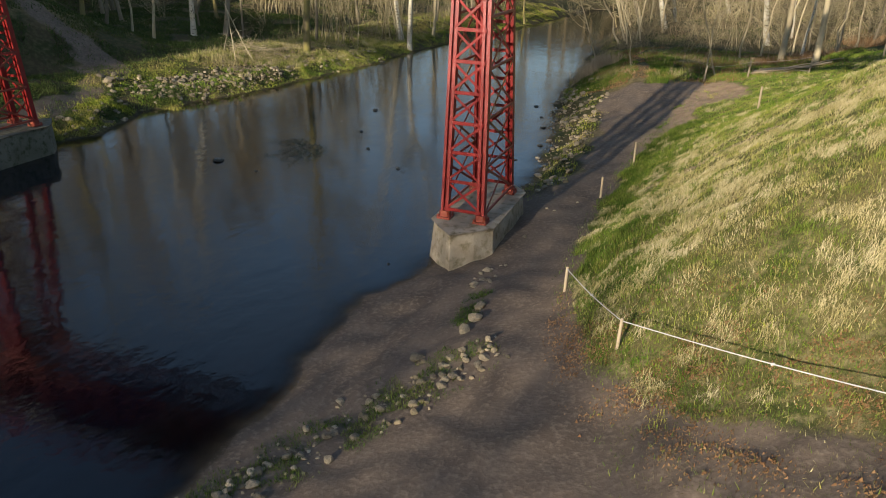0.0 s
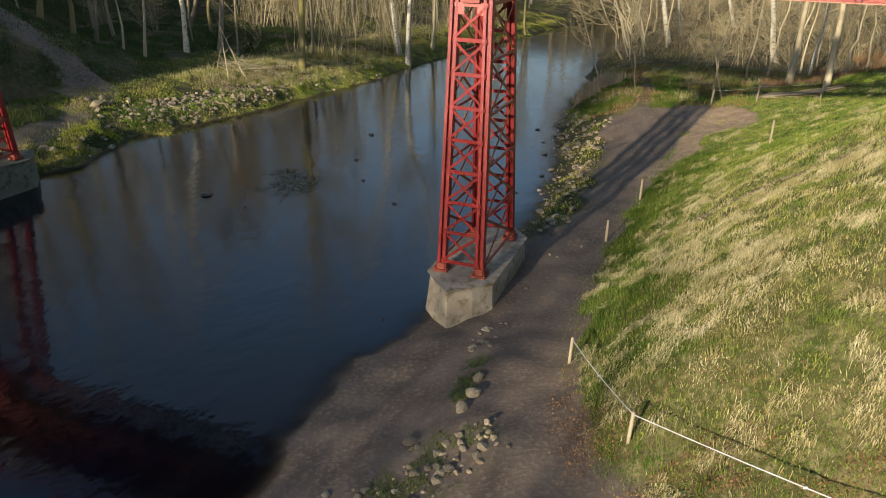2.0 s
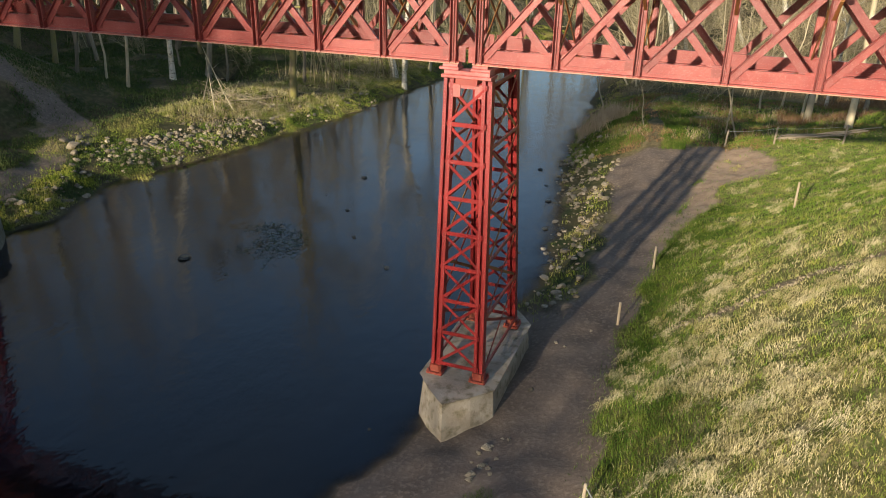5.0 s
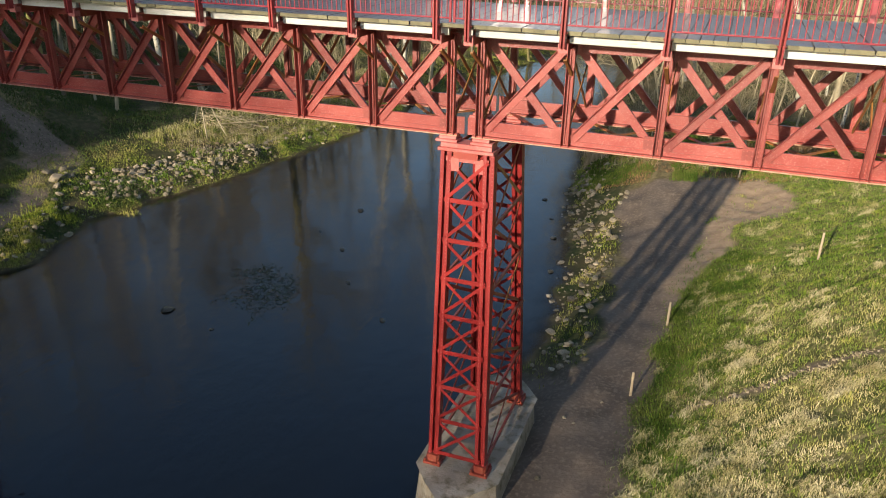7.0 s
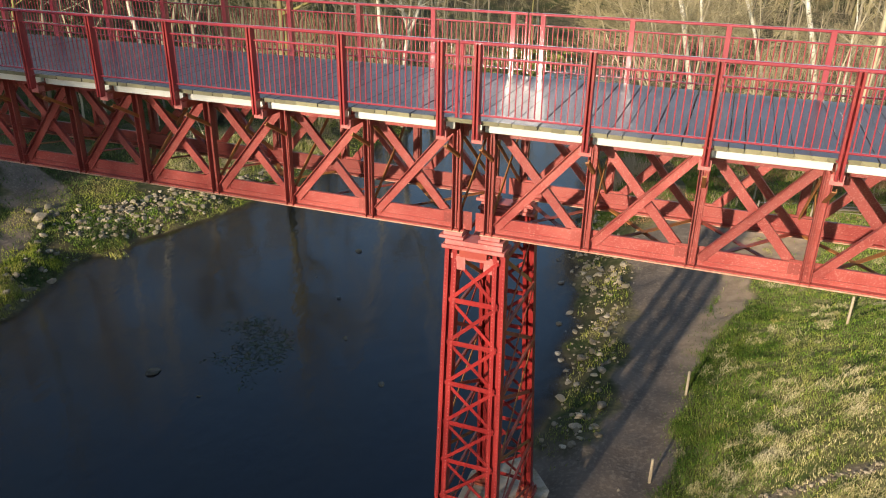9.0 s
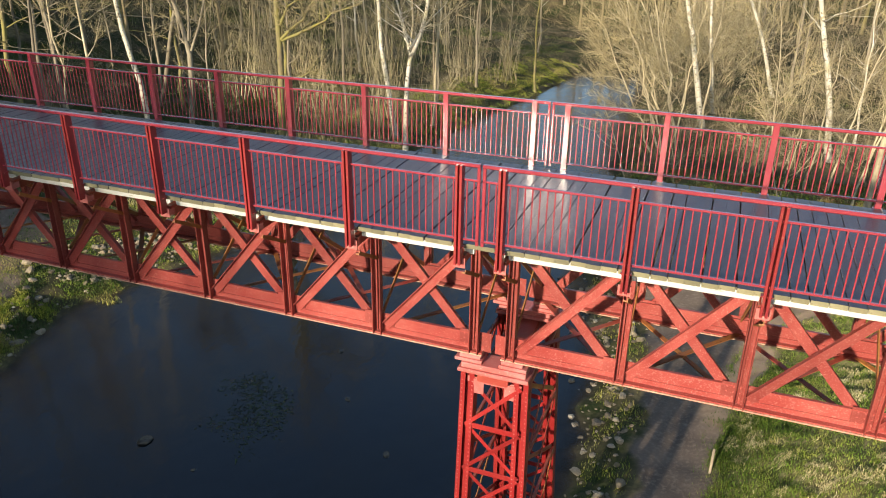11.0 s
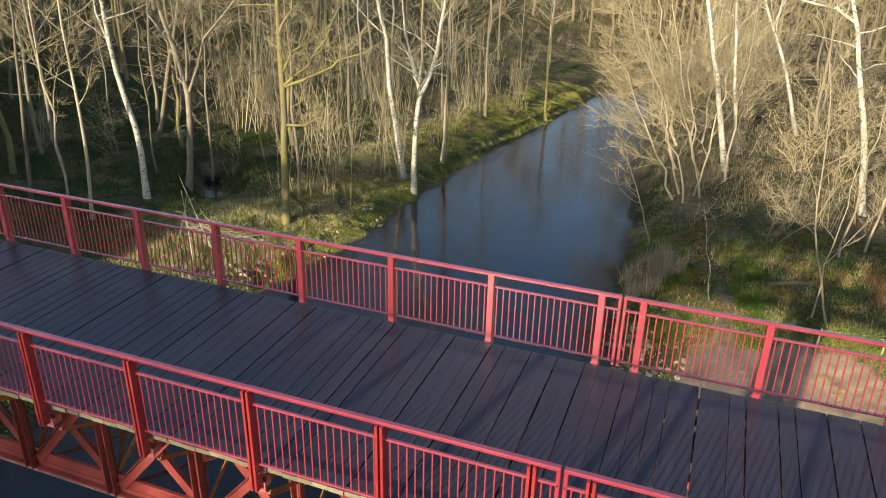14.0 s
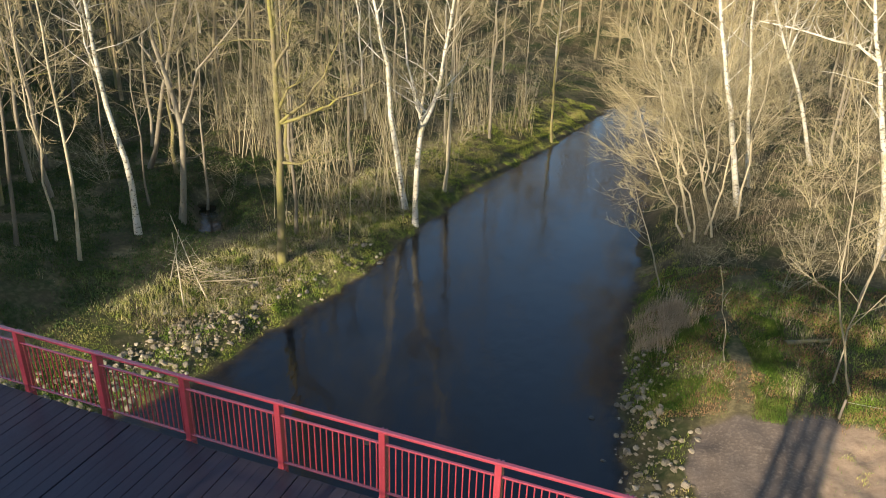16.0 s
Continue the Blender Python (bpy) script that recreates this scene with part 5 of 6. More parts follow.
# the woods behind the camera, whose shade lies on the beach, the low path, the wooded bank and the far end of the bridge
r = random.Random(77)
for x0, x1, n, y0, y1, size in ((-33, -23, 46, -28, -14, (1.15, 1.38)), (-23, -18.5, 9, -24, -14, (0.78, 0.88)), (-18.5, -12.5, 17, -22, -13, (0.69, 0.82)), (-12.5, 0, 19, -26, -14, (0.5, 0.66))):
    for _ in range(n):
        x, y = r.uniform(x0, x1), r.uniform(y0, y1)
        WOODS.append((r.randrange(6), x, y, spot(x, y) - 0.1, r.uniform(0, 6.28), r.uniform(*size)))
# spruce row out of view, added to cast the solid shade on the bank
SPRUCES = []
for k in range(3):
    s = random.Random(400 + k)
    b = Build().tube([(0, 0, 0), (0, 0, 0.99)], (0.012, 0.001), 5)
    for n in range(420):
        z = s.uniform(0.04, 0.97)
        a, ln = s.uniform(0, 6.28), 0.165 * (1 - z) ** 0.7 * s.uniform(0.6, 1.1) + 0.01
        c, e = math.cos(a), math.sin(a)
        o, tip = Vector((0, 0, z)), Vector((c * ln, e * ln, z - ln * s.uniform(0.1, 0.5)))
        side = Vector((-e, c, 0)) * ln * 0.22
        mid = o.lerp(tip, 0.55)
        b.add([o, mid - side, tip, mid + side], [(0, 1, 2), (0, 2, 3)])
    SPRUCES.append((np.array(b.v), b.f))
NEEDLES = simple("dark_spruce_needles", (0.02, 0.035, 0.014), (0.03, 0.05, 0.018), (0.05, 0.045, 0.02), 3, 0.4, 0.9, bump=0.0)
ROW = []
for n in range(94):
    x, y = -77.4 + 0.475 * n + r.uniform(-0.5, 0.5), -15 - (n % 3) * 1.8 + r.uniform(-0.5, 0.5)
    top = float(np.interp(x, [-77, -64, -59, -53, -47, -45, -43.2, -41, -38.5, -36, -33], [20.6, 21.6, 22.1, 22.3, 18.9, 15.4, 13.4, 12.9, 12.9, 11.8, 10.4])) + 0.264 * (-15 - y)
    ROW.append((n % 3, x, y, spot(x, y) - 0.1, r.uniform(0, 6.28), (top - spot(x, y)) * r.uniform(0.96, 1.06)))
join_clones(SPRUCES, ROW, "spruce_woods", "unseen dark spruces behind the camera, added to shade the bank", "woods", NEEDLES)
for n, t in enumerate(MODELS):
    t.location = (-47 - 3.1 * n, 62 + 5.2 * n, spot(-47 - 3.1 * n, 62 + 5.2 * n) - 0.1)

SAPLING = by_island("sapling_bark", [(0.12, 0.094, 0.045), (0.24, 0.195, 0.102), (0.46, 0.39, 0.25), (0.29, 0.255, 0.095)], 0.3, 0.25)
join_clones(CLUMPS, SAPLINGS, "saplings", "thin pale saplings crowding the woodland floor", "saplings", SAPLING)
join_clones(ARCHES, THICKET, "thicket", "arching bare shrubs tangled along the bank", "shrubs", SAPLING)
join_clones(FAR_TREES, WOODS, "woods", "bare grey-brown woods in early spring", "woods", FAR_BARK)

# fallen and leaning dead wood on the bank
rng = random.Random(5)
for x, y, z0, dx, dy, dz, ln in ((-29.6, 40.6, 0.1, -1.4, 1.2, 2.3, 1.0), (-29.0, 41.6, 0.1, -2.6, 1.6, 2.6, 1.0), (-30.2, 42.4, 0.2, 2.8, 1.0, 0.35, 1.0), (-31.5, 42.0, 0.15, -0.9, 1.9, 1.5, 1.0), (-28.2, 44.0, 0.15, -2.4, -0.6, 0.4, 1.0)):
    p = Vector((x, y, spot(x, y) + z0 - 0.1))
    pts = limb_line(p, Vector((dx, dy, dz)).normalized(), Vector((dx, dy, dz)).length * 1.25, 6, 0.05, rng)
    b = Build().tube(pts, taper(0.045, 0.012, 6), 6)
    for k in range(4):
        b.tube(limb_line(pts[3 + k // 2], unit(rng.uniform(0, 6.28), rng.uniform(-0.2, 0.9)), rng.uniform(0.4, 0.9), 3, 0.2, rng), (0.014, 0.01, 0.006, 0.003), 4)
    tagged(new("fallen_branch", b.mesh("fallen_branch", STEM, True)), "pale dead branch leaning on the bank", "branch", "dead branches")

# a heap of cut branches on the sunlit bank, and a mossy log across the river
pile = Build()
for n in range(150):
    x, y = rng.gauss(-30.2, 1.1), rng.gauss(43.2, 0.55)
    p = Vector((x, y, spot(x, y) + rng.uniform(0.02, 0.55) * max(0.2, 1 - abs(x + 30.2) / 2.2)))
    turn = rng.gauss(0.25, 0.9) + (math.pi if rng.random() < 0.5 else 0)
    pts = limb_line(p, unit(turn, rng.uniform(-0.1, 0.55)), rng.uniform(0.5, 1.9), 5, 0.3, rng, -0.03)
    pile.tube(pts, taper(rng.uniform(0.007, 0.019), 0.003, 5), 4, False)
tagged(new("brush_pile", pile.mesh("brush_pile", STEM, True)), "tangled heap of pale cut branches on the bank", "brush pile", kind="stuff")
a, b = (-3.2, 46.2), (-1.3, 47.6)
pts = [Vector((a[0] + (b[0] - a[0]) * i / 7, a[1] + (b[1] - a[1]) * i / 7, spot(a[0] + (b[0] - a[0]) * i / 7, a[1] + (b[1] - a[1]) * i / 7) + 0.06 + rng.uniform(-0.02, 0.02))) for i in range(8)]
tagged(new("fallen_log", Build().tube(pts, taper(0.13, 0.08, 7), 9).mesh("fallen_log", MOSSY, True)), "mossy fallen log in the undergrowth", "log")

# ---- grass, brush and leaves ----


def blades(name, label, category, n, region, keep, size, width, lean, material, seed, sink=0.02, level=None, flat=1.0):
    r = np.random.RandomState(seed)
    x0, x1, y0, y1 = region
    x, y = r.uniform(x0, x1, n), r.uniform(y0, y1, n)
    ok = r.rand(n) < keep(x, y)
    x, y = x[ok], y[ok]
    m = len(x)
    z = land(x, y) - sink if level is None else np.full(m, level)
    h = r.uniform(size[0], size[1], m) * (0.6 + 0.4 * r.rand(m))
    a, b = r.uniform(0, 6.283, m), r.uniform(0, 6.283, m)
    w = width * (0.6 + 0.8 * r.rand(m))
    k = lean * r.rand(m) * h
    up = np.sqrt(np.maximum(h * h - k * k, (0.25 * h) ** 2))
    p0 = np.stack([x - np.cos(a) * w, y - np.sin(a) * w, z], -1)
    p1 = np.stack([x + np.cos(a) * w, y + np.sin(a) * w, z], -1)
    p2 = np.stack([x + np.cos(b) * k, y + np.sin(b) * k, z + up * flat], -1)
    return triangles(name, np.stack([p0, p1, p2], 1), material, label, category)


def land_d(x, y):
    return -in_river(x, y)


def patchy(x, y, s, seed, lo=-0.2, hi=0.5):
    return ease(lo, hi, wave(x, y, s, seed) + 0.5 * wave(x, y, s * 2.7, seed + 4))


def toe_of(x, y):
    return x - np.interp(y, TOE_Y, TOE_X)


WEED = by_island("weed", [(0.012, 0.016, 0.008), (0.025, 0.035, 0.012), (0.05, 0.08, 0.015)], 0.8, 0.4, 0.4)


def lush(x, y):
    """Where the slope's grass is green: along its foot, behind the bridge, and in patches."""
    return np.clip(np.maximum.reduce([ease(2.9, 1.3, toe_of(x, y) + 0.6 * wave(x, y, 1.7, 2.0)), ease(21.5, 28, y + 1.5 * wave(x, y, 0.8, 4.0)), 0.6 * patchy(x, y, 1.0, 6.0, 0.2, 0.6)]), 0, 1)


blades("hill_grass", "tufted dry straw-coloured grass on the slope", "grass", 600000, (-4.2, 9.5, 8.5, 42.6),
       lambda x, y: ease(-0.25, 0.5, toe_of(x, y)) * (1 - 0.95 * bare_soil(x, y)) * (1 - 0.85 * lush(x, y)) * (0.35 + 0.65 * patchy(x, y, 3.3, 3.0)) * (1 - 0.65 * ease(16.0, 12.0, y + 0.5 * (x + 1.5) + 0.8 * wave(x, y, 1.2, 2.0))), (0.06, 0.19), 0.009, 0.95, HILL_GRASS, 1)
blades("meadow_grass", "short green grass on the slope", "grass", 440000, (-4.2, 11, 8.5, 43.2),
       lambda x, y: ease(-0.3, 0.3, toe_of(x, y)) * (1 - 0.97 * bare_soil(x, y)) * (0.14 + 0.8 * lush(x, y)), (0.06, 0.19), 0.009, 0.9, MEADOW, 21)
# green grass of the foot, its blades coloured darker for the tree shade
blades("foot_grass", "thick green grass along the slope's foot, darkened for the shade there", "grass", 270000, (-4.6, 1.5, 14.5, 34),
       lambda x, y: ease(-0.3, 0.2, toe_of(x, y)) * ease(2.7, 1.0, toe_of(x, y) + 0.5 * wave(x, y, 1.9, 6.0)) * (1 - 0.95 * bare_soil(x, y)) * (0.35 + 0.65 * patchy(x, y, 1.4, 2.0, -0.5, 0.2)), (0.08, 0.22), 0.01, 0.8, FOOT_GREEN, 22)


blades("fine_turf", "fine short mixed grass at the near end of the slope", "grass", 330000, (-2.6, 7.0, 8.5, 19),
       lambda x, y: ease(-0.2, 0.4, toe_of(x, y)) * (1 - 0.9 * bare_soil(x, y)) * (0.4 + 0.6 * patchy(x, y, 1.8, 7.0, -0.6, 0.2)), (0.04, 0.12), 0.006, 1.0, NEAR_TURF, 25)


def tussocks(name, label, n, region, keep, seed, each=64, reach=(0.1, 0.28), material=TUSSOCK):
    """Clumps of long dead grass combed down the slope, each from one root."""
    r = np.random.RandomState(seed)
    x0, x1, y0, y1 = region
    x, y = r.uniform(x0, x1, n), r.uniform(y0, y1, n)
    ok = r.rand(n) < keep(x, y)
    x, y = np.repeat(x[ok], each), np.repeat(y[ok], each)
    m = len(x)
    big = np.repeat(r.uniform(0.6, 1.25, m // each), each)
    x = x + r.normal(0, 0.09, m) * big
    y = y + r.normal(0, 0.1, m) * big
    ln = r.uniform(reach[0], reach[1], m) * big
    a = np.pi + r.normal(0, 1.7, m)
    ex, ey = x + np.cos(a) * ln, y + np.sin(a) * ln
    mx, my = (x + ex) / 2, (y + ey) / 2
    z = land(x, y)
    lift = r.uniform(0.03, 0.15, m) * big
    w = r.uniform(0.0035, 0.0065, m)
    sx, sy = -np.sin(a) * w, np.cos(a) * w
    root = np.stack([x, y, z - 0.02], -1)
    l, q = np.stack([mx - sx, my - sy, land(mx, my) + lift], -1), np.stack([mx + sx, my + sy, land(mx, my) + lift], -1)
    tip = np.stack([ex, ey, land(ex, ey) + lift * r.uniform(0, 0.6, m)], -1)
    return triangles(name, np.concatenate([np.stack([root, l, q], 1), np.stack([l, tip, q], 1)]), material, label, "grass")


tussocks("grass_tussocks", "pale dead grass tussocks combed down the slope", 5000, (-3.8, 9.5, 9.5, 40),
         lambda x, y: ease(0.0, 0.7, toe_of(x, y)) * (1 - bare_soil(x, y)) * (0.04 + 0.96 * patchy(x, y, 1.15, 3.0, -0.25, 0.25)) * (1 - 0.85 * ease(21, 28, y + 1.5 * wave(x, y, 0.8, 4.0))) * (0.15 + 0.85 * ease(12.0, 15.5, y + 0.5 * (x + 1.5) + 0.6 * wave(x, y, 1.2, 2.0))), 41)
tussocks("leafy_tufts", "fresh green leafy tufts on the slope", 260, (-2.5, 8.5, 10, 40),
         lambda x, y: ease(0.5, 1.2, toe_of(x, y)) * 0.5, 42, 30, (0.05, 0.14), BANK_GRASS)
blades("bank_grass", "bright green grass along the river bank", "grass", 560000, (-33, -19, 30, 92),
       lambda x, y: ease(-0.1, 0.2, land_d(x, y)) * ease(7.5, 2.5, land_d(x, y)) * patchy(x, y, 1.2, 2.0, -1.1, -0.2) * (1 - 0.9 * ease(0.5, 0.9, land_d(x, y)) * ease(3.5, 3.0, land_d(x, y)) * ease(43, 41, y)), (0.06, 0.19), 0.009, 0.75, BANK_GRASS, 2)
blades("bank_grass", "green grass between the path and the stones", "grass", 60000, (-10.5, -3, 24.5, 62),
       lambda x, y: ease(0.0, 0.3, land_d(x, y)) * ease(2.9, 1.4, land_d(x, y)) * patchy(x, y, 2.6, 5.0, -0.2, 0.4) * (1 - bare_soil(x, y)), (0.08, 0.26), 0.012, 0.7, BANK_GRASS, 3)
blades("shore_grass", "tufts of fresh grass among the shore stones", "grass", 150000, (-9, -3, 5.5, 18.4),
       lambda x, y: (ease(1.0, 0.4, near_line(x, y, [(-7.6, 6.6), (-6.6, 9.2), (-5.6, 11.2), (-4.6, 12.6)])) + ease(0.45, 0.15, near_line(x, y, [(-5.2, 14.6), (-5.3, 16.2)]))) * patchy(x, y, 3.4, 1.0, -0.3, 0.3) * (land_d(x, y) > 0.1), (0.05, 0.16), 0.008, 0.85, FOOT_GREEN, 4)
blades("bank_grass", "bright fresh grass overhanging the water's edge", "grass", 90000, (-31, -17, 30, 80),
       lambda x, y: ease(-0.02, 0.1, land_d(x, y)) * ease(0.95, 0.45, land_d(x, y) + 0.25 * wave(x, y, 1.6, 3.0)) * patchy(x, y, 1.5, 2.0, -0.7, 0.1), (0.1, 0.34), 0.012, 0.8, FRESH, 36)
blades("bank_plants", "low green plants growing between the bank stones", "ground cover", 60000, (-32, -23.5, 31, 47),
       lambda x, y: ease(0.3, 0.7, land_d(x, y)) * ease(3.6, 2.9, land_d(x, y)) * patchy(x, y, 2.4, 6.0, -0.1, 0.35) * (1 - bare_soil(x, y)), (0.08, 0.24), 0.014, 0.85, FRESH, 37)
blades("wood_floor_plants", "low green plants on the woodland floor", "ground cover", 260000, (-62, -22, 40, 105),
       lambda x, y: ease(0.3, 1.5, land_d(x, y)) * patchy(x, y, 0.5, 7.0, -0.3, 0.4) * (1 - bare_soil(x, y)) * (1 - 0.9 * ease(-32, -34, x) * ease(60, 56, y)), (0.08, 0.24), 0.015, 0.9, FLOOR_GREEN, 5)
# laid where the bank lies in shade; the dark leaf colour deepens that shade
blades("ivy", "evergreen ivy on the woodland floor, darkened for the bank's shade", "ivy", 340000, (-62, -27, 22, 60),
       lambda x, y: ease(1.0, 2.5, land_d(x, y)) * ease(-31.5, -34.5, x + 0.5 * wave(x, y, 1.1, 3.0) + 0.45 * np.maximum(28 - y, 0) * -1) * (1 - bare_soil(x, y)) * patchy(x, y, 0.9, 5.5, -0.9, 0.0), (0.08, 0.26), 0.03, 0.95, SHADED_IVY, 51)
blades("wood_floor_plants", "low green plants among the brush", "ground cover", 260000, (-10, 26, 41.4, 86),
       lambda x, y: ease(0.3, 1.2, land_d(x, y)) * np.maximum(patchy(x, y, 0.6, 9.0, 0.0, 0.5), 0.8 * ease(56, 52, y)) * (1 - bare_soil(x, y)) * (0.25 + 0.75 * patchy(x, y, 1.3, 3.0, -0.4, 0.3)) * (1 - ease(0.0, 0.5, toe_of(x, y)) * ease(43.5, 42.5, y)) * (1 - trail(x, y)), (0.06, 0.2), 0.01, 0.9, FLOOR_GREEN, 6)
blades("undergrowth", "fresh green undergrowth beside the trodden trail", "ground cover", 120000, (-9.8, 6, 41.4, 54),
       lambda x, y: ease(0.3, 1.0, land_d(x, y)) * (0.45 + 0.55 * patchy(x, y, 1.0, 5.0, -0.3, 0.3)) * (1 - bare_soil(x, y)) * (1 - trail(x, y)), (0.07, 0.24), 0.01, 0.9, MEADOW, 66)
blades("undergrowth", "deep green plants between the path's end and the water", "ground cover", 90000, (-9.4, -3.2, 40.6, 48.5),
       lambda x, y: ease(0.5, 1.3, land_d(x, y)) * (0.06 + 0.94 * patchy(x, y, 1.6, 8.0, -0.1, 0.3)) * (1 - bare_soil(x, y)) * (1 - trail(x, y)), (0.08, 0.26), 0.013, 0.85, FOOT_GREEN, 67)
blades("leaf_litter", "rusty leaves and broken straw in the undergrowth", "litter", 90000, (-9.2, 5, 40.8, 54),
       lambda x, y: ease(0.6, 1.2, land_d(x, y)) * patchy(x, y, 1.5, 4.0, -0.3, 0.3) * (1 - bare_soil(x, y)) * (1 - 0.7 * trail(x, y)), (0.06, 0.2), 0.022, 1.0, LEAF, 68)
blades("dead_grass", "loose pale straw stems standing in the undergrowth", "grass", 7000, (-9.0, 4, 40.8, 52),
       lambda x, y: ease(0.6, 1.2, land_d(x, y)) * patchy(x, y, 1.9, 6.0, 0.1, 0.5) * (1 - bare_soil(x, y)) * (1 - trail(x, y)), (0.25, 0.7), 0.008, 0.8, DEAD_STRAW, 69)
blades("brush", "dry tangled brush and dead stems", "brush", 200000, (-10, 40, 43.5, 130),
       lambda x, y: ease(0.2, 1.0, land_d(x, y)) * (0.15 + 0.85 * ease(52, 57, y + 1.5 * wave(x, y, 0.9, 2.0))) * (0.35 + 0.65 * patchy(x, y, 0.55, 4.0, -0.3, 0.3)) * (1 - bare_soil(x, y)) * (1 - trail(x, y)), (0.3, 1.4), 0.008, 1.0, BRUSH, 7)
blades("brush", "dry tangled brush on the woodland floor", "brush", 170000, (-75, -14, 38, 135),
       lambda x, y: ease(0.8, 2.5, land_d(x, y)) * (0.2 + 0.8 * patchy(x, y, 0.4, 6.0, -0.2, 0.4)) * (1 - bare_soil(x, y)) * (1 - 0.85 * ease(-32, -34, x) * ease(60, 56, y)), (0.2, 0.8), 0.007, 1.0, BRUSH, 8)
# same darkened leaf colour, adding to the shade at the water's edge
blades("bank_plants", "leafy plants on the shaded bank, darkened for that shade", "ground cover", 60000, (-35, -27.5, 22.5, 34),
       lambda x, y: ease(0.0, 0.3, land_d(x, y)) * (1 - bare_soil(x, y)) * patchy(x, y, 1.6, 2.5, -0.5, 0.2), (0.08, 0.24), 0.018, 0.9, SHADED_IVY, 23)
blades("bank_grass", "tufted grass on the stony water's edge", "grass", 60000, (-31, -25, 22.5, 30),
       lambda x, y: ease(0.0, 0.3, land_d(x, y)) * ease(3.2, 2.2, land_d(x, y)) * patchy(x, y, 2.2, 5.0, -0.5, 0.2) * (1 - bare_soil(x, y)), (0.08, 0.26), 0.013, 0.8, BANK_GRASS, 33)
blades("straw_litter", "pale flattened straw on the sunlit bank", "litter", 110000, (-34, -24, 38, 62),
       lambda x, y: ease(0.8, 1.8, land_d(x, y)) * ease(7.5, 4.5, land_d(x, y)) * patchy(x, y, 1.1, 3.5, -0.4, 0.3), (0.15, 0.5), 0.012, 1.0, HILL_GRASS, 19)
blades("leaf_litter", "brown leaf litter and straw under the bank trees", "litter", 130000, (-34, -22, 42, 60),
       lambda x, y: ease(0.9, 1.8, land_d(x, y)) * ease(7.0, 4.0, land_d(x, y)) * patchy(x, y, 0.9, 1.2, -0.5, 0.2), (0.05, 0.16), 0.022, 1.0, DEAD_STRAW, 71)
blades("reeds", "dead pale reeds leaning on the bank", "reeds", 2500, (-32, -27, 38, 46),
       lambda x, y: ease(1.8, 2.6, land_d(x, y)) * ease(5.5, 4, land_d(x, y)), (0.3, 0.9), 0.01, 1.0, BRUSH, 9)
blades("dead_grass", "tall pale dead grass heaped at the water's edge", "grass", 15000, (-10.6, -6.2, 44.8, 51.2),
       lambda x, y: ease(0.1, 0.5, land_d(x, y)) * ease(1.35, 0.4, np.hypot((x + 8.3) / 1.6, (y - 48.0) / 2.2) + 0.45 * wave(x, y, 2.1, 3.0)) * patchy(x, y, 3.3, 2.0, -0.7, 0.2), (0.35, 1.2), 0.014, 0.6, DEAD_STRAW, 10)
blades("bank_grass", "bright green grass at the water's edge", "grass", 30000, (-11, -6, 42, 54),
       lambda x, y: ease(0.0, 0.2, land_d(x, y)) * ease(1.6, 0.8, land_d(x, y)) * patchy(x, y, 1.7, 4.0, -0.3, 0.2), (0.08, 0.3), 0.011, 0.8, MEADOW, 35)
blades("bracken", "rusty dead bracken among the brush", "bracken", 120000, (1.0, 24, 44.5, 66),
       lambda x, y: patchy(x, y, 0.7, 8.0, -0.2, 0.4) * ease(0, 1.5, toe_of(x, y) + 2), (0.2, 0.7), 0.016, 1.0, LEAF, 31)
blades("fallen_leaves", "brown fallen leaves at the foot of the slope", "leaves", 170000, (-3.2, 7.5, 4, 16.5),
       lambda x, y: ease(-0.8, 0.2, toe_of(x, y)) * ease(2.8, 0.4, np.abs(y + 0.62 * (x + 1.5) - 12.5)) * patchy(x, y, 2.4, 1.5, -0.5, 0.4), (0.04, 0.09), 0.03, 1.0, LEAF, 11)
blades("water_weed", "dark green weed bed at the river surface", "water weed", 9000, (-20, -14.5, 24.5, 30.5),
       lambda x, y: ease(1.0, 0.4, np.hypot((x + 17.4 + 0.3 * (y - 27.5)) / 1.6, (y - 27.5) / 2.2) + 0.35 * wave(x, y, 2.2, 3.0)) * 0.8, (0.1, 0.35), 0.03, 1.0, WEED, 12, level=0.0, flat=0.12)
blades("water_weed", "green weed at the edge of the river", "water weed", 2500, (-29.5, -25.5, 29.5, 33.5),
       lambda x, y: ease(0.8, 0.3, np.hypot(x + 27.4, (y - 31.6) / 0.6)), (0.08, 0.3), 0.014, 0.9, BANK_GRASS, 13, level=-0.01)

# ---- fences ----


def fence_post(x, y, h, r=0.04, lean=(0.0, 0.0), group="rope fence"):
    z = spot(x, y)
    b = Build().tube([(0, 0, -0.3), (lean[0] * 0.5, lean[1] * 0.5, h * 0.5), (lean[0], lean[1], h - 0.02), (lean[0], lean[1], h)], (r, r, r * 0.95, r * 0.7), 8)
    ob = tagged(new("fence_post", b.mesh("fence_post", POSTWOOD, True)), "bleached round wooden fence post", "fence post", group)
    ob.location = (x, y, z)
    return Vector((x + lean[0], y + lean[1], z + h))


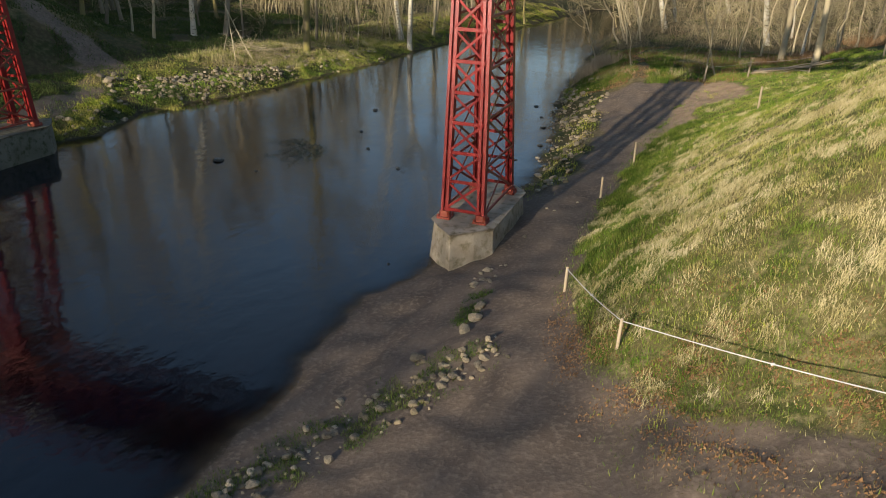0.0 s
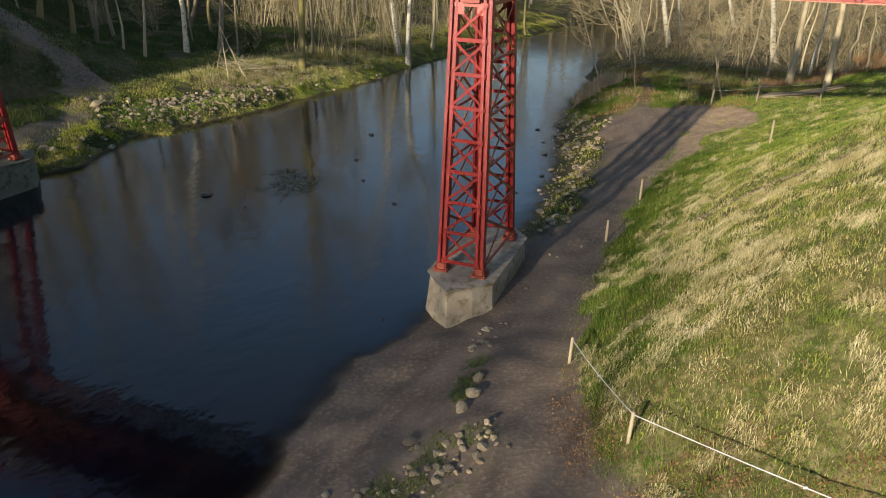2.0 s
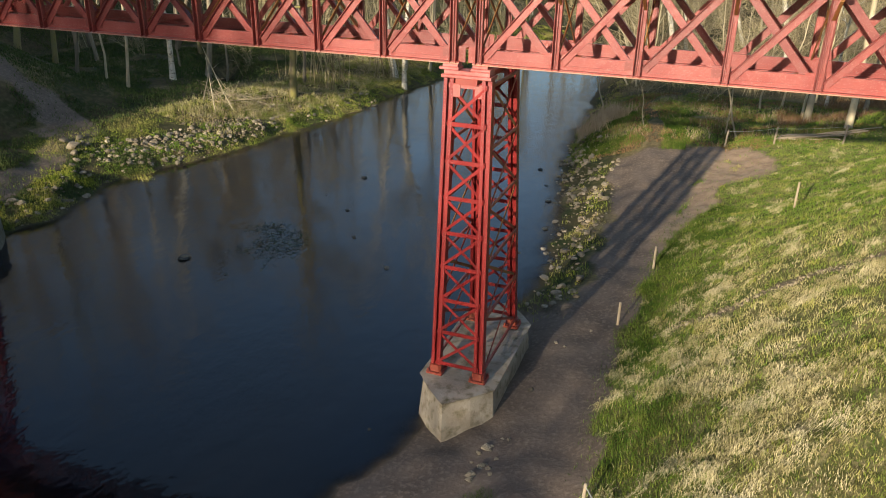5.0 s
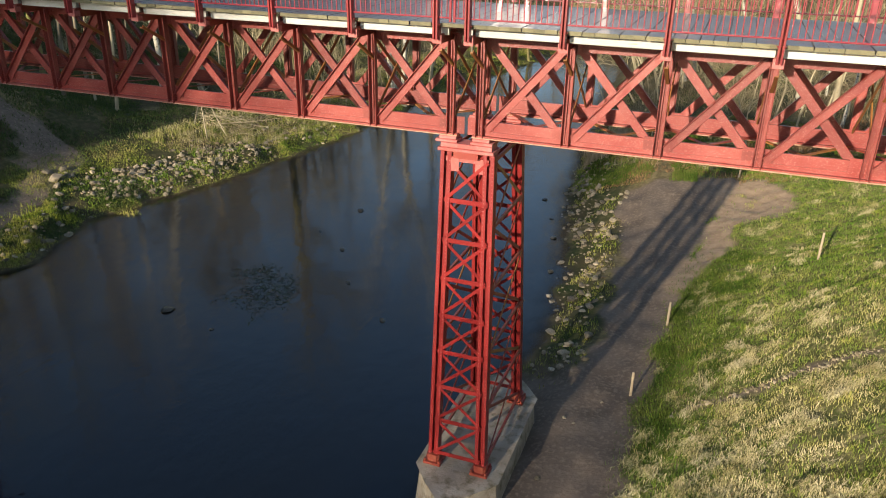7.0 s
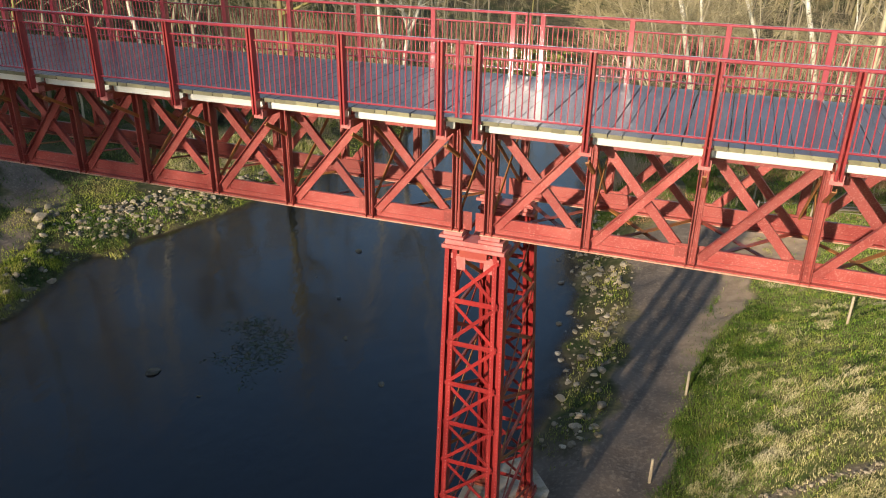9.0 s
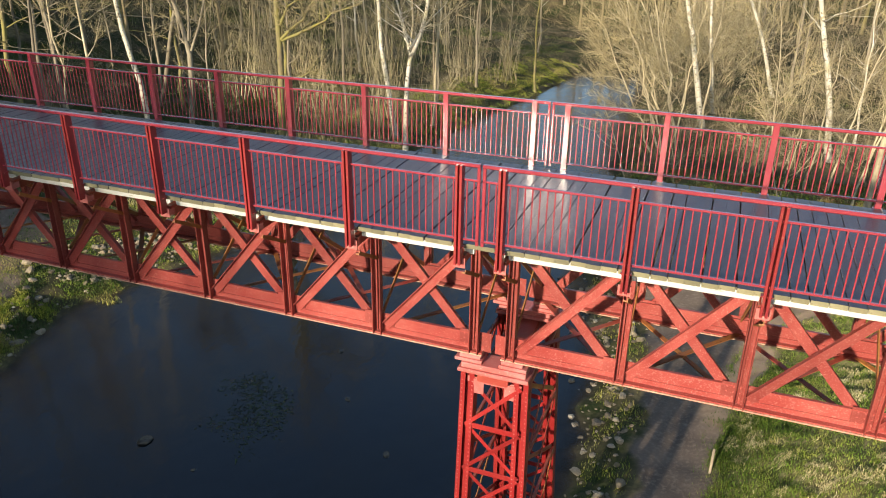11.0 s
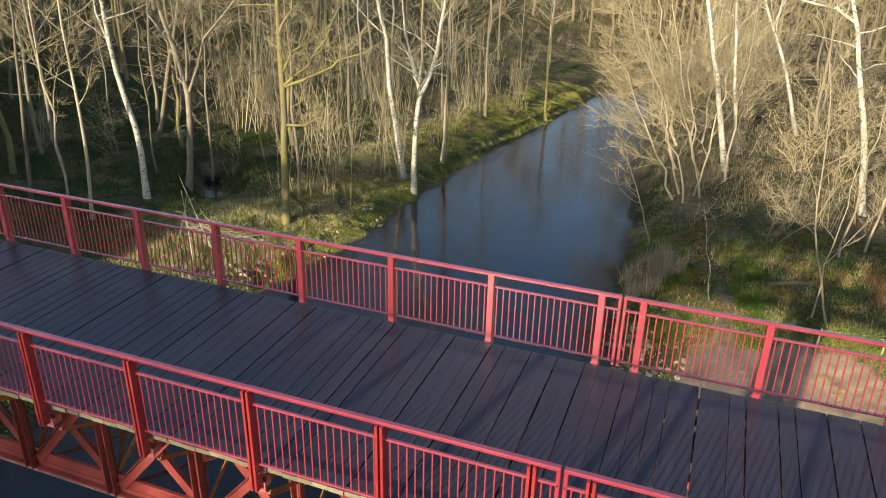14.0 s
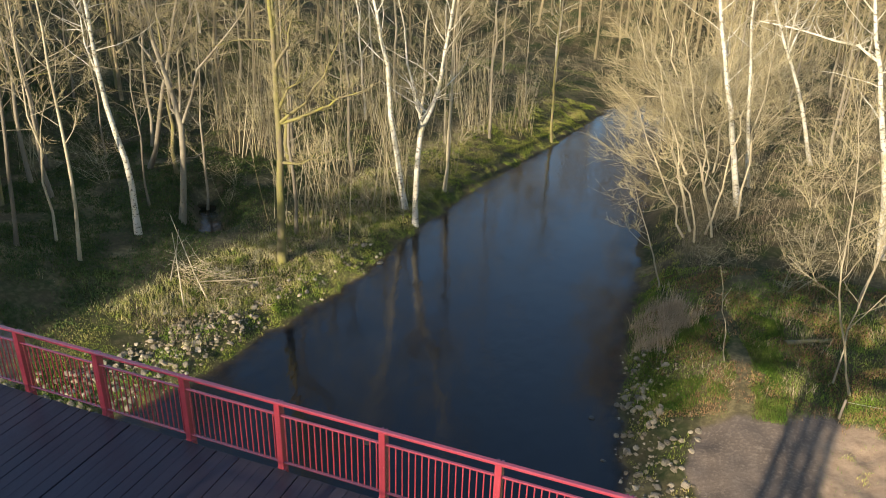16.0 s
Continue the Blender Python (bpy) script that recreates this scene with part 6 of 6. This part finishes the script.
tops = [fence_post(-3.13, 15.9, 1.87 - spot(-3.13, 15.9), 0.036, (0.02, 0)), fence_post(-1.47, 12.86, 2.36 - spot(-1.47, 12.86), 0.036, (0.03, 0.0)), fence_post(3.6, 9.0, 0.55, 0.036)]
for a, b in zip(tops, tops[1:]):
    a, b = a - Vector((0, 0, 0.06)), b - Vector((0, 0, 0.06))
    pts = [a.lerp(b, i / 14) - Vector((0, 0, 0.06 * math.sin(math.pi * i / 14))) for i in range(15)]
    rope = Build().tube(pts, [0.011] * 15, 5)
    for i in (0, 7, 14):
        rope.tube([pts[i] - Vector((0.03, 0, 0.01)), pts[i] + Vector((0.03, 0, 0.01))], (0.022, 0.022), 6)
    tagged(new("rope", rope.mesh("rope", ROPE, True)), "white rope strung between fence posts", "rope", "rope fence")
for x, y, h in ((-3.7, 24.4, 0.75), (-3.15, 28.4, 0.82), (0.98, 30.95, 0.9)):
    fence_post(x, y, h, 0.04)
rail_tops = [fence_post(x, y, h, 0.045, lean, "wire fence") for x, y, h, lean in ((-1.45, 41.7, 0.84, (0.06, 0.0)), (0.62, 41.15, 0.82, (0.05, 0.0)), (3.3, 40.3, 0.86, (0.06, 0.0)), (6.3, 40.4, 0.8, (0.0, 0.0)))]
for a, b in zip(rail_tops[:3], rail_tops[1:3]):
    pts = [a.lerp(b, i / 8) - Vector((0, 0, 0.08 + 0.05 * math.sin(math.pi * i / 8))) for i in range(9)]
    tagged(new("fence_wire", Build().tube(pts, [0.004] * 9, 4).mesh("fence_wire", ROPE, True)), "thin pale wire strung along the meadow fence", "wire", "wire fence")
# long poles stacked on the ground along the wire fence
rng = random.Random(8)
for n in range(9):
    x0, y0 = 0.7 + rng.uniform(0, 0.9), 42.0 + 0.16 * (n % 4) + rng.uniform(-0.08, 0.08)
    x1, y1 = 3.9 + rng.uniform(-0.8, 0.9), 41.0 + 0.16 * (n % 4) + rng.uniform(-0.1, 0.1)
    r = rng.uniform(0.03, 0.055)
    up = 0.04 + 0.11 * (n // 4)
    pts = [Vector((x0 + (x1 - x0) * i / 6, y0 + (y1 - y0) * i / 6, spot(x0 + (x1 - x0) * i / 6, y0 + (y1 - y0) * i / 6) + up + rng.uniform(-0.02, 0.02))) for i in range(7)]
    tagged(new("fence_pole", Build().tube(pts, taper(r, r * 0.6, 6), 7).mesh("fence_pole", POSTWOOD, True)), "bleached wooden pole lying in a low stack", "pole", "stacked poles")

# ---- deck planks, last ----
deck = thing("deck", "dark wet planks laid across the bridge", "bridge deck", kind="structure")
plank_meshes = []
for k in range(6):
    w = 0.199 + 0.001 * (k % 3)
    plank_meshes.append(Build().beam((0, NEAR + 0.055 + 0.006 * (k % 4), -0.035), (0, FAR - 0.055 - 0.005 * (k % 3), -0.035), w, 0.066, (0, 0, 1), 0.006).mesh("plank", PLANK))
    plank_meshes[-1].materials.append(PLANK_END)
    for face in plank_meshes[-1].polygons[-2:]:
        face.material_index = 1
rng = random.Random(4)
x = NODES_R[-1] + 0.2
count = 0
while x > -31 and count < 300:
    p = part("plank", plank_meshes[rng.randrange(6)], PLANK, deck)
    p.location = (x, 0, Z_DECK + rng.uniform(-0.0015, 0.0015))
    p.rotation_euler = (0, rng.uniform(-0.004, 0.004), rng.uniform(-0.0005, 0.0005))
    count += 1
    x -= 0.2048
